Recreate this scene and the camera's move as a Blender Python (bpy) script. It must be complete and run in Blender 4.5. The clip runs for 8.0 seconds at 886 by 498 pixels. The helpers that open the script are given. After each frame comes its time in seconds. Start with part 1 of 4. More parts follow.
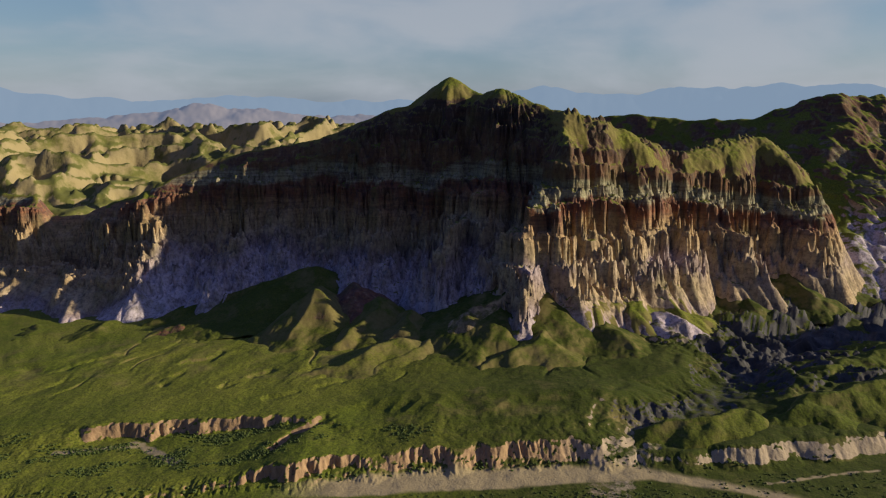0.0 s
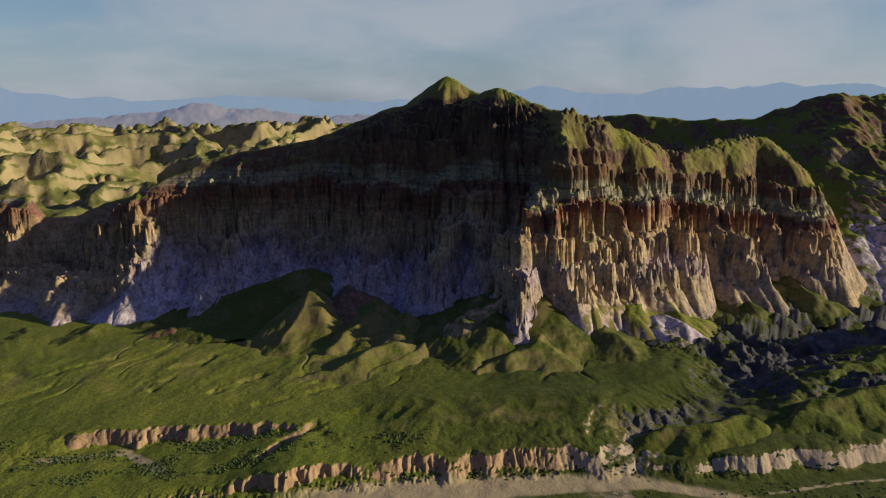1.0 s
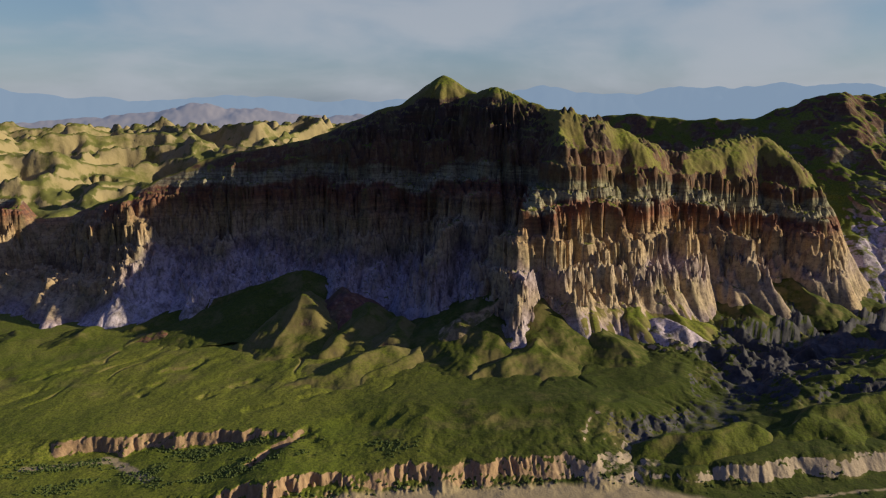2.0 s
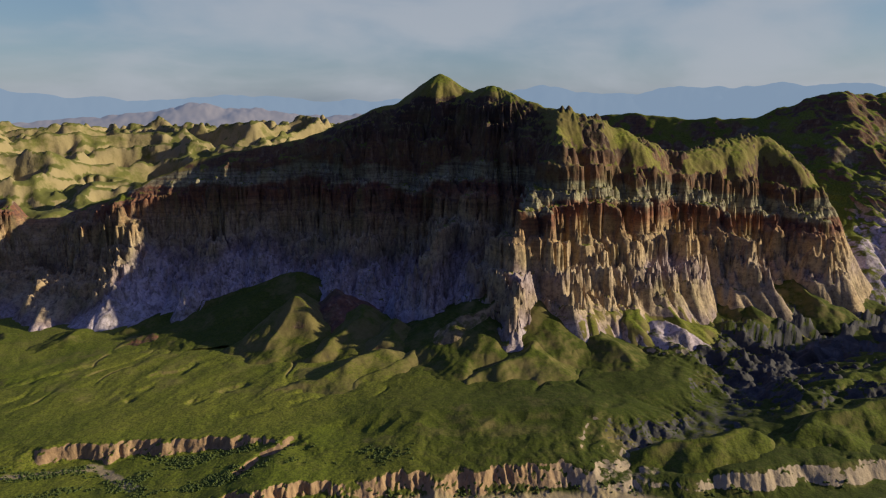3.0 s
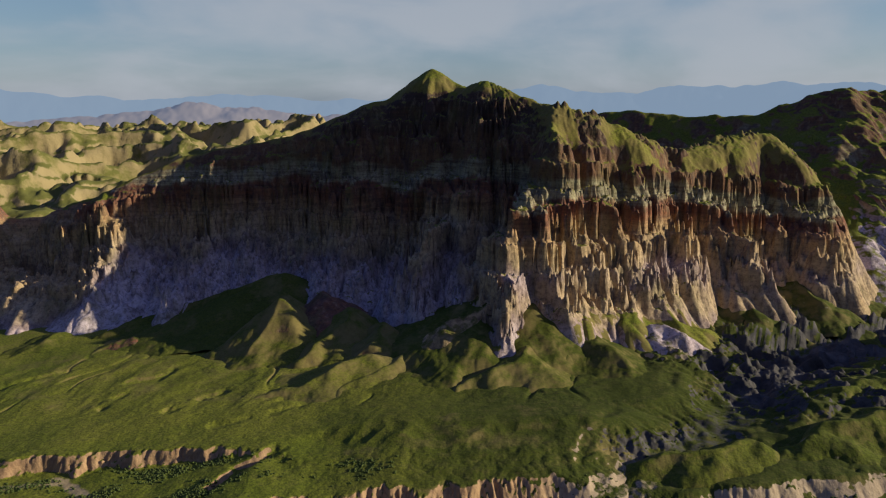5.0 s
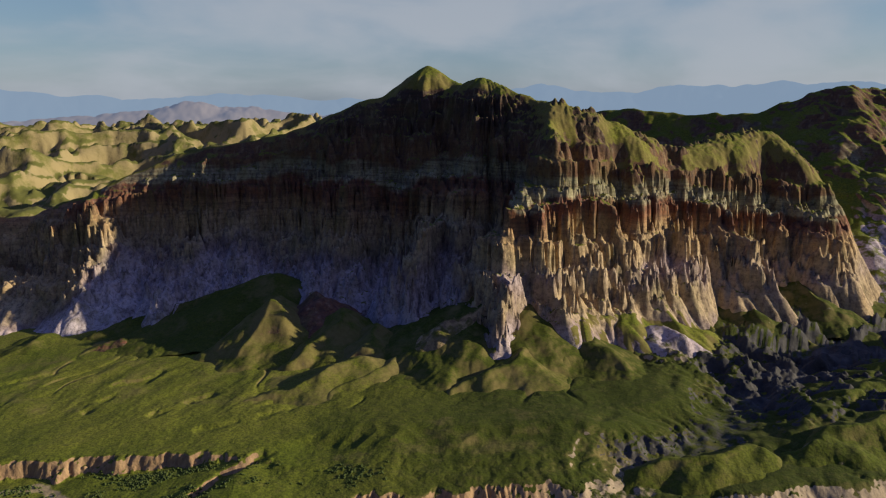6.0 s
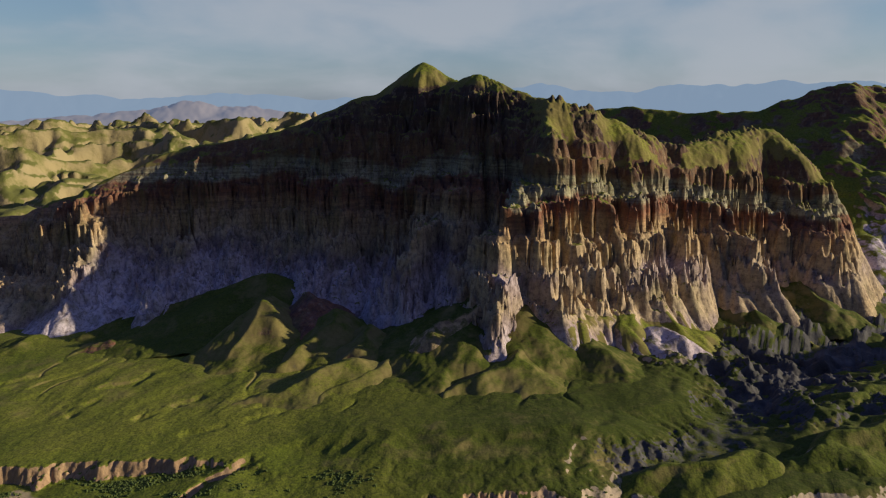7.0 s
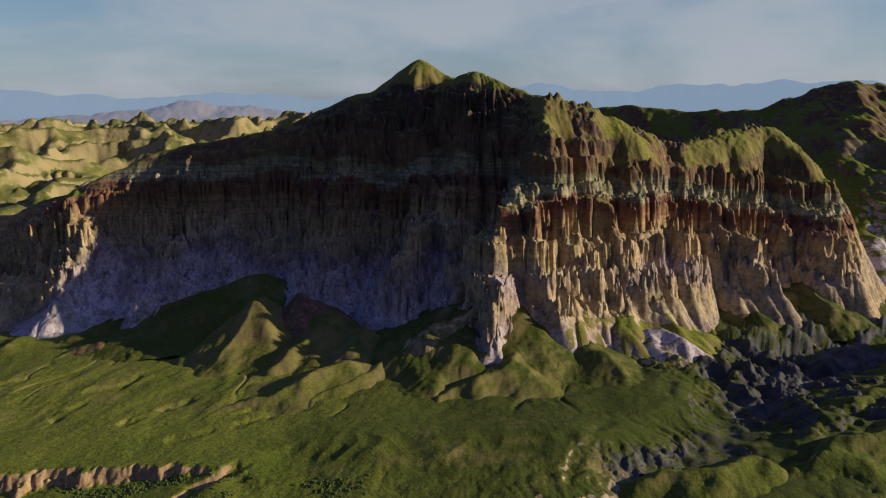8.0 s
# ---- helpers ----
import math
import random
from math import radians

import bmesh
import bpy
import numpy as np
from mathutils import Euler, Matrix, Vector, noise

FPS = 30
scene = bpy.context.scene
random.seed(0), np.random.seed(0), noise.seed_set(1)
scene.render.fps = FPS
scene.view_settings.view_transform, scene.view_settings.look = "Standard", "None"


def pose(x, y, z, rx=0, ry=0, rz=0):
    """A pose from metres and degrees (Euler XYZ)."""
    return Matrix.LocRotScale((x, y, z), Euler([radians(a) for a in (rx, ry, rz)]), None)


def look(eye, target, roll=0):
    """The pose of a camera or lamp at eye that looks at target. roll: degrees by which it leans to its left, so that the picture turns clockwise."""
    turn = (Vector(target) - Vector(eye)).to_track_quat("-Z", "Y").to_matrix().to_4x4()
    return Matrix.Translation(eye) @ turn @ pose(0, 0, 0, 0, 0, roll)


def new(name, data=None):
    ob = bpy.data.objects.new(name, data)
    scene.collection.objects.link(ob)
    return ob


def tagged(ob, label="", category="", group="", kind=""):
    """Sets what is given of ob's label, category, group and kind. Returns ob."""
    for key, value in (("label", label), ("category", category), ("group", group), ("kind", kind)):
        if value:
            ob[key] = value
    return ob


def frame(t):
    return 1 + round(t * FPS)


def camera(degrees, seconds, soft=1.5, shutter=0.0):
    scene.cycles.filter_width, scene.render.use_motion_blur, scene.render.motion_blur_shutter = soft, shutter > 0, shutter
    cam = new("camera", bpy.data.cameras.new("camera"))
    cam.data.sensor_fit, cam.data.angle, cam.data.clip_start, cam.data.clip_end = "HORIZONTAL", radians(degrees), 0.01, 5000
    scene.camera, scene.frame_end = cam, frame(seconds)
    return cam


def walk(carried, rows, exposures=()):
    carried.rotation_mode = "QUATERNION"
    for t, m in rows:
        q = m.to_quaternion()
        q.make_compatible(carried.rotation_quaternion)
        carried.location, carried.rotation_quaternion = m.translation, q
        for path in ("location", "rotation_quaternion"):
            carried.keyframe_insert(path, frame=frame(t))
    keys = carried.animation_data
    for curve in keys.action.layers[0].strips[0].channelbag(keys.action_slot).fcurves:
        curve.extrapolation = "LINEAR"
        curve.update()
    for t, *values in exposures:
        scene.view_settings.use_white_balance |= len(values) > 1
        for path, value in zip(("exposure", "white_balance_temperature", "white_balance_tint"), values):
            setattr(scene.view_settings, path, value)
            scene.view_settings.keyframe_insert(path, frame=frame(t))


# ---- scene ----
cam = camera(65.0, 8.0, soft=1.2)
PATH = [
    (0, -0.58, -0.42, 247.64, 78.268, 0.000, 0.029),
    (0.5, 1.40, 5.29, 247.46, 78.267, 0.000, 0.027),
    (1, 3.38, 11.05, 247.27, 78.265, 0.000, 0.025),
    (1.5, 5.37, 16.84, 247.01, 78.264, 0.000, 0.023),
    (3, 11.56, 34.47, 245.50, 78.260, 0.000, 0.016),
    (3.5, 13.69, 40.41, 244.66, 78.258, 0.000, 0.014),
    (4, 15.87, 46.38, 243.66, 78.257, 0.000, 0.012),
    (4.5, 18.08, 52.37, 242.50, 78.256, 0.000, 0.010),
    (6, 24.81, 70.38, 238.36, 78.252, 0.000, 0.004),
    (6.5, 27.03, 76.37, 236.90, 78.250, 0.000, 0.002),
    (7, 29.20, 82.34, 235.50, 78.249, 0.000, -0.000),
    (7.5, 31.30, 88.26, 234.25, 78.248, 0.000, -0.002),
    (8, 33.30, 94.13, 233.23, 78.246, 0.000, -0.005),
]
walk(cam, [(t, pose(x, y, z, rx, ry, rz)) for t, x, y, z, rx, ry, rz in PATH])

# ---- light ----
SUN_AZ, SUN_EL = -4.0, 18.5          # degrees from +x towards +y, and above the ground
a, e = radians(SUN_AZ), radians(SUN_EL)
to_sun = Vector((math.cos(a) * math.cos(e), math.sin(a) * math.cos(e), math.sin(e)))
lamp = bpy.data.lights.new("sun", "SUN")
lamp.energy, lamp.angle, lamp.color = 5.0, radians(0.6), (1.0, 0.86, 0.64)
sun = new("sun", lamp)
sun.matrix_world = look(to_sun * 1000, (0, 0, 0))
scene.view_settings.exposure = 0.0


class Nodes:
    """A short way to wire a node tree."""

    def __init__(self, tree):
        self.tree = tree
        tree.nodes.clear()

    def add(self, kind, inputs=None):
        node = self.tree.nodes.new(kind)
        for key, value in (inputs or {}).items():
            self.put(node.inputs[key], value)
        return node

    def put(self, socket, value):
        if isinstance(value, bpy.types.NodeSocket):
            self.tree.links.new(value, socket)
        else:
            socket.default_value = value

    def math(self, op, x, y=0.0, clamp=False):
        node = self.add("ShaderNodeMath", {0: x, 1: y})
        node.operation, node.use_clamp = op, clamp
        return node.outputs[0]

    def mix(self, fac, x, y, blend="MIX"):
        node = self.add("ShaderNodeMix")
        node.data_type, node.blend_type = "RGBA", blend
        for n, value in ((0, fac), (6, x), (7, y)):
            if n > 0 and isinstance(value, tuple):
                value = (*value[:3], 1.0)
            self.put(node.inputs[n], value)
        return node.outputs[2]

    def noise(self, where, scale, detail=4.0, rough=0.55, warp=0.0):
        return self.add("ShaderNodeTexNoise", {"Vector": where, "Scale": scale, "Detail": detail, "Roughness": rough, "Distortion": warp}).outputs["Fac"]

    def ramp(self, fac, stops, smooth=False):
        node = self.add("ShaderNodeValToRGB", {0: fac})
        band = node.color_ramp
        band.interpolation = "EASE" if smooth else "LINEAR"
        while len(band.elements) < len(stops):
            band.elements.new(0.5)
        for element, (at, colour) in zip(band.elements, stops):
            element.position = at
            element.color = (*colour, 1.0) if isinstance(colour, tuple) else (colour, colour, colour, 1.0)
        return node.outputs[0]

    def scaled(self, where, x, y, z):
        return self.add("ShaderNodeMapping", {"Vector": where, "Scale": (x, y, z)}).outputs[0]


world = bpy.data.worlds.new("sky")
scene.world = world
world.use_nodes = True
n = Nodes(world.node_tree)
node = n.add("ShaderNodeTexSky")
node.sky_type, node.sun_disc, node.sun_elevation, node.sun_rotation = "NISHITA", False, e, radians(90 - SUN_AZ)
node.altitude, node.air_density, node.dust_density, node.ozone_density = 1200.0, 1.2, 2.0, 2.0
sky = node.outputs[0]
where = n.add("ShaderNodeTexCoord").outputs["Generated"]
soft = n.noise(n.scaled(where, 2.2, 2.2, 6.5), 1.7, 5.0, 0.5, 0.35)
veil = n.noise(n.scaled(where, 1.0, 1.0, 4.0), 1.3, 3.0, 0.5, 0.2)
cover = n.ramp(n.math("ADD", n.math("MULTIPLY", soft, 0.75), n.math("MULTIPLY", veil, 0.35)), [(0.45, 0.0), (0.72, 1.0)], True)
clear = n.mix(1.0, sky, (0.085, 0.085, 0.085), "MULTIPLY")
clouds = n.mix(n.math("MULTIPLY", cover, 0.75), n.mix(0.45, clear, (0.17, 0.295, 0.50)), (0.43, 0.46, 0.515))
lift = n.add("ShaderNodeSeparateXYZ", {0: where}).outputs[2]
# unseen sky above the haze: darkened to blue, glow added round the low sun
deep = n.ramp(lift, [(0.0, (1.0, 1.0, 1.0)), (0.13, (0.95, 0.95, 0.95)), (0.26, (0.20, 0.28, 0.54)), (0.5, (0.20, 0.30, 0.74)), (1.0, (0.28, 0.42, 1.0))], True)
toward = n.add("ShaderNodeVectorMath", {0: where, 1: to_sun})
toward.operation = "DOT_PRODUCT"
near_sun = n.math("POWER", n.math("ADD", n.math("MULTIPLY", toward.outputs["Value"], 0.5), 0.5, True), 4.0)
glow = n.math("MULTIPLY", near_sun, n.ramp(lift, [(0.12, 0.0), (0.32, 1.0)], True))
aureole = n.mix(glow, (0.0, 0.0, 0.0), (0.17, 0.175, 0.26))
# clouds stay bright ahead; the unseen sky behind is dimmed to weaken frontal fill
ahead = n.ramp(n.math("ADD", n.add("ShaderNodeSeparateXYZ", {0: where}).outputs[1], n.math("MULTIPLY", lift, 0.5)), [(0.0, (0.15, 0.18, 0.28)), (0.5, (1.0, 1.0, 1.0))], True)
back = n.add("ShaderNodeBackground", {"Color": n.mix(1.0, n.mix(1.0, n.mix(1.0, clouds, deep, "MULTIPLY"), ahead, "MULTIPLY"), aureole, "ADD"), "Strength": 1.0})
n.add("ShaderNodeOutputWorld", {"Surface": back.outputs[0]})


# ---- noise in the plan ----
def perlin(x, y, seed=0):
    """Gradient noise, about -1 to 1."""
    xi, yi = np.floor(x).astype(np.int64), np.floor(y).astype(np.int64)
    xf, yf = x - xi, y - yi
    u, v = xf * xf * xf * (xf * (xf * 6 - 15) + 10), yf * yf * yf * (yf * (yf * 6 - 15) + 10)

    def corner(i, j):
        h = ((xi + i) * 374761393 + (yi + j) * 668265263 + seed * 974634777) & 0xFFFFFFFF
        h = ((h ^ (h >> 13)) * 1274126177) & 0xFFFFFFFF
        turn = ((h ^ (h >> 16)) & 0xFFFF) * (2 * np.pi / 65536)
        return np.cos(turn) * (xf - i) + np.sin(turn) * (yf - j)

    low = corner(0, 0) * (1 - u) + corner(1, 0) * u
    high = corner(0, 1) * (1 - u) + corner(1, 1) * u
    return 1.5 * (low * (1 - v) + high * v)


def fbm(x, y, size, octaves=4, seed=0, gain=0.5):
    total, amount = 0.0, 1.0
    for k in range(octaves):
        total = total + amount * perlin(x / size, y / size, seed + 17 * k)
        size, amount = size / 2.03, amount * gain
    return total


def billow(x, y, size, octaves=3, seed=0, gain=0.5):
    """Rounded swells between sharp gullies, about 0 to 1."""
    total, amount, most = 0.0, 1.0, 0.0
    for k in range(octaves):
        total = total + amount * np.abs(perlin(x / size, y / size, seed + 13 * k))
        most += amount
        size, amount = size / 2.1, amount * gain
    return 1.6 * total / most


def step(x, low, high):
    t = np.clip((x - low) / (high - low), 0, 1)
    return t * t * (3 - 2 * t)


def mixed(x, y, t):
    return x + (y - x) * t


# ---- ridges ----
def ridge_field(x, y, line, slope, bend=0.0, ribs=(), seed=0, knee=(1e4, 0.0), jag=0.0):
    """The height at x, y of a ridge whose crest runs along line. bend: by how much its flanks flatten downhill.
    knee: the distance from the crest at which the flanks turn steeper, and by how much.
    jag: the height of the teeth along the crest. ribs: rows of width and height of the ribs that run down them."""
    best, near, far = np.full(np.shape(x), -1e3), np.zeros(np.shape(x)), np.zeros(np.shape(x))
    run = 0.0
    for (x0, y0, z0), (x1, y1, z1) in zip(line, line[1:]):
        dx, dy = x1 - x0, y1 - y0
        size = math.hypot(dx, dy)
        s = np.clip(((x - x0) * dx + (y - y0) * dy) / size ** 2, 0, 1)
        d = np.hypot(x - x0 - s * dx, y - y0 - s * dy)
        z = z0 + s * (z1 - z0) - slope * d / (1 + bend * d) - knee[1] * np.maximum(d - knee[0], 0)
        side = np.where((x - x0) * dy - (y - y0) * dx > 0, 1.0, -1.0)
        near, far = np.where(z > best, run + s * size, near), np.where(z > best, d * side, far)
        best = np.maximum(best, z)
        run += size
    d = np.abs(far)
    if jag:
        best = best + jag * np.clip(1 - d / 40, 0, 1) * (perlin(near / 15, far / 60, seed + 3) + 0.6 * perlin(near / 6, far / 30, seed + 5))
    for width, tall in ribs:
        best = best + tall * np.clip(d / (2.5 * width), 0, 1) * (np.abs(perlin(near / width, far / (6 * width), seed + 7)) * 2.4 - 0.8)
    return best


def joined(fields, soft):
    """A smooth maximum."""
    top = np.maximum.reduce(fields)
    return top + soft * np.log(sum(np.exp((f - top) / soft) for f in fields))


class Eroded:
    """A field worn by running water: streams that gather down the slopes cut gullies into it. Sampled smoothly anywhere."""

    def __init__(self, x0, x1, y0, y1, cell, height, rounds, wear, power=0.45):
        self.x0, self.y0, self.cell = x0, y0, cell
        x, y = np.meshgrid(np.arange(x0, x1, cell), np.arange(y0, y1, cell))
        z = height(x, y)
        rows, cols = z.shape
        moves = [(-1, -1), (-1, 0), (-1, 1), (0, -1), (0, 1), (1, -1), (1, 0), (1, 1)]
        index = np.arange(rows * cols).reshape(rows, cols)
        for _ in range(rounds):
            p = np.pad(z, 1, constant_values=1e4)
            q = np.pad(index, 1, constant_values=0)
            falls = np.stack([(z - p[1 + a:1 + a + rows, 1 + b:1 + b + cols]) / math.hypot(a, b) for a, b in moves])
            best = falls.argmax(0)
            goes = np.stack([q[1 + a:1 + a + rows, 1 + b:1 + b + cols] for a, b in moves])
            to = np.where(falls.max(0) > 0, np.take_along_axis(goes, best[None], 0)[0], index).ravel()
            order = np.argsort(-z.ravel(), kind="stable")
            water = [1.0] * (rows * cols)
            heir = to.tolist()
            falling = order.tolist()
            for k in falling:
                if heir[k] != k:
                    water[heir[k]] += water[k]
            cut = (wear * np.array(water) ** power * (cell ** (2 * power - 1))).tolist()
            level = z.ravel().tolist()
            for k in reversed(falling):
                h = heir[k]
                if h != k:
                    level[k] = (level[k] + cut[k] * level[h]) / (1 + cut[k])
            z = np.array(level).reshape(rows, cols)
            m = np.pad(z, 1, mode="edge")
            z = 0.88 * z + 0.03 * (m[:-2, 1:-1] + m[2:, 1:-1] + m[1:-1, :-2] + m[1:-1, 2:])
        self.z = z

    def __call__(self, x, y):
        rows, cols = self.z.shape
        u, v = np.clip((x - self.x0) / self.cell, 1, cols - 3), np.clip((y - self.y0) / self.cell, 1, rows - 3)
        i, j = np.floor(u).astype(int), np.floor(v).astype(int)

        def weights(t):
            return (1 - t) ** 3 / 6, (3 * t ** 3 - 6 * t * t + 4) / 6, (-3 * t ** 3 + 3 * t * t + 3 * t + 1) / 6, t ** 3 / 6

        wu, wv = weights(u - i), weights(v - j)
        return sum(wv[b] * sum(wu[a] * self.z[j + b - 1, i + a - 1] for a in range(4)) for b in range(4))


def along(x, pairs):
    return np.interp(x, [p[0] for p in pairs], [p[1] for p in pairs])


# ---- the lie of the land ----
def line_y(x, line):
    return np.interp(x, [p[0] for p in line], [p[1] for p in line])


RIVER_BANK = [(-420, 378), (-260, 388), (-166, 390), (-98, 394), (-16, 410), (40, 414), (78, 417), (132, 417), (185, 414), (263, 424), (330, 436), (460, 455)]
SCARP = [(-520, 470), (-320, 462), (-240, 459), (-150, 458), (-113, 458), (-88, 452), (-60, 446), (100, 446), (150, 472), (420, 500)]
GULLY = [(98, 372), (108, 400), (140, 436), (172, 456), (205, 486), (232, 520), (262, 560), (330, 600), (420, 660), (520, 720)]


def distance(x, y, line):
    """The distance from a line in the plan, and which share of it lies nearest."""
    best, share = np.full(np.shape(x), 1e6), np.zeros(np.shape(x))
    for k, ((x0, y0), (x1, y1)) in enumerate(zip(line, line[1:])):
        dx, dy = x1 - x0, y1 - y0
        s = np.clip(((x - x0) * dx + (y - y0) * dy) / (dx * dx + dy * dy), 0, 1)
        d = np.hypot(x - x0 - s * dx, y - y0 - s * dy)
        share = np.where(d < best, (k + s) / (len(line) - 1), share)
        best = np.minimum(best, d)
    return best, share


def young_land(x, y):
    """The ground before water wore it: meadow, lower terrace, river bed and gully."""
    plain = 38 + 0.05 * np.clip(x, -900, 0) + 0.02 * np.clip(x, 0, 150) + 3.5 * step(y, 500, 440) * step(x, -160, 0)
    near = step(y, 1000, 700)
    plain = plain + near * (1.6 * fbm(x, y, 90, 2, 3) + 0.35 * fbm(x, y, 14, 3, 5))
    # shallow gullies that run down the meadow
    across, down = 0.92 * x - 0.38 * y, 0.38 * x + 0.92 * y
    across = across + 9 * fbm(x, y, 50, 2, 6)
    gully = step(np.abs(perlin(across / 30, down / 130, 7)), 0.11, 0.0) * step(perlin(across / 90, down / 70, 9), -0.15, 0.25)
    swell = fbm(across, down * 0.45, 26, 2, 10)
    plain = plain + step(y, 500, 530) * step(y, 760, 600) * (1.0 * swell - 1.6 * gully + 0.3 * fbm(across, 0.5 * down, 9, 2, 13))
    # the lower terrace, which climbs from the left to the level of the meadow
    low = along(x, [(-400, 15), (-200, 19), (-130, 25), (-90, 33), (-30, 35), (60, 34), (130, 32), (300, 33)]) + 0.8 * fbm(x, y, 24, 3, 8)
    edge = line_y(x, SCARP) + 5 * fbm(x, y, 40, 2, 11) - 7 * billow(x, y, 15, 3, 12)
    up = step(y - edge, -mixed(7, 40, step(x, -225, -290) + step(x, -80, -45)), 2 + 12 * step(x, -80, -45))
    z = mixed(np.minimum(low, plain + 2), plain, up)
    # the meadow breaks off in a dry slope above the river
    brink = 470 + 0.02 * x + 9 * fbm(x, y, 60, 2, 22) + 10 * (billow(x, y, 34, 2, 23) - 0.4)
    z = z - 6.0 * step(y, brink + 8, brink - 22) * step(x, -95, -40) * step(x, 150, 100) + 3.0 * step(y, 530, 480) * step(x, -80, 0) * step(x, 160, 110)
    # narrow gullies that cut back into the bench
    for line, deep in (([(-74, 462), (-98, 436), (-118, 410)], 9.0), ([(-214, 556), (-229, 542), (-227, 526)], 4.5), ([(-162, 526), (-176, 513)], 4.5), ([(-140, 552), (-157, 538)], 4.0),
                       ([(140, 500), (115, 471), (102, 436)], 3.5), ([(-40, 532), (-76, 521), (-106, 496), (-132, 488)], 3.0), ([(60, 521), (107, 530), (151, 560), (182, 592)], 2.0),
                       ([(-275, 626), (-299, 597), (-321, 585), (-336, 564)], 4.0), ([(-195, 613), (-207, 581), (-231, 573)], 4.0), ([(-12, 555), (-48, 559), (-64, 524)], 3.5)):
        off, share = distance(x, y, line)
        z = z - 0.5 * deep * step(off + 2.5 * fbm(x, y, 14, 3, 24), 7, 0.5) * step(share, 0, 0.3) * step(fbm(x, y, 22, 2, 25), -0.6, 0.0)
    # the gully and the bad ground round it
    d, s = distance(x, y, GULLY)
    floor = along(s, [(0, 22), (0.12, 25), (0.45, 31), (0.6, 25), (1.0, 28)])
    z = z - 6 * step(d + 8 * fbm(x, y, 40, 2, 34), 44, 12) * step(s, 0.12, 0.22) * step(s, 0.62, 0.5)
    wide = along(s, [(0, 13), (0.1, 14), (0.3, 19), (0.5, 30), (0.62, 56), (1, 140)])
    cut = step(d + 6 * fbm(x, y, 30, 3, 31) - 9 * (billow(x, y, 18, 3, 32) - 0.3), 0, wide)
    z = mixed(np.minimum(floor + 2.0 * fbm(x, y, 14, 3, 33) + step(s, 0.5, 0.65) * 13 * (0.55 - billow(x + 0.4 * y, y, 34, 3, 36, 0.6)), z), z, cut)
    # the bad ground to the right
    bad = step(x - 0.35 * (y - 520), 195, 270) * step(y, 455, 500) * step(y, 980, 800)
    z = z + bad * (15 * billow(x + 0.5 * y, y - 0.4 * x, 46, 4, 41, 0.6) - 4)
    # the bank down to the river
    bluff = step(fbm(x, y, 60, 2, 53), -0.5, 0.5)
    bank = line_y(x, RIVER_BANK) - mixed(3.5, 8.5, bluff) * mixed(1.0, 0.4, step(x, 100, 125)) * (0.6 * billow(x, y * 0.6, 12, 3, 51, 0.6) + 0.45 * billow(x, y * 0.5, 5.5, 2, 55, 0.6)) - 11 * (billow(x, 0.3 * y, 44, 2, 54) - 0.4) + 3
    high = along(x, [(-420, 5), (-260, 12), (-200, 15.5), (-130, 21), (-76, 24.5), (0, 25), (100, 25), (300, 23), (500, 22)])
    down = step(y - bank, -mixed(11.0, 5.0, bluff) - 4 * step(x, 100, 125) - 16 * step(x, -110, -170), 1.5)
    bed = np.minimum(21.0, high - 1.5) + 0.5 * fbm(x, y, 18, 2, 61)
    bed = mixed(bed, high, step(y - bank, -16, -5))
    bed = np.where(y < 330, mixed(22.0, bed, step(y, 300, 345)), bed)
    return mixed(np.minimum(bed, z), z, down)


WORN_LAND = Eroded(40, 560, 360, 760, 1.5, young_land, 9, 0.08)


def land(x, y):
    """The ground without its hills."""
    z, worn = young_land(x, y), step(x, 90, 150) * step(x, 550, 520) * step(y, 418, 448) * step(y, 750, 720)
    old, east, north = WORN_LAND(x, y), WORN_LAND(x + 2, y), WORN_LAND(x, y + 2)
    steep = step(np.hypot(east - old, north - old) / 2, 0.3, 0.8)
    d, share = distance(x, y, GULLY)
    clay = step(share, 0.55, 0.68) * step(d, 130, 80) * (9 * (0.5 - billow(x + 0.3 * y, y, 30, 2, 37, 0.5)) + 3.5 * (0.5 - billow(x, y, 9, 2, 38, 0.6)))
    return mixed(z, old + steep * 3.2 * (billow(x, y, 9, 3, 35, 0.6) - 0.4) + clay, worn)


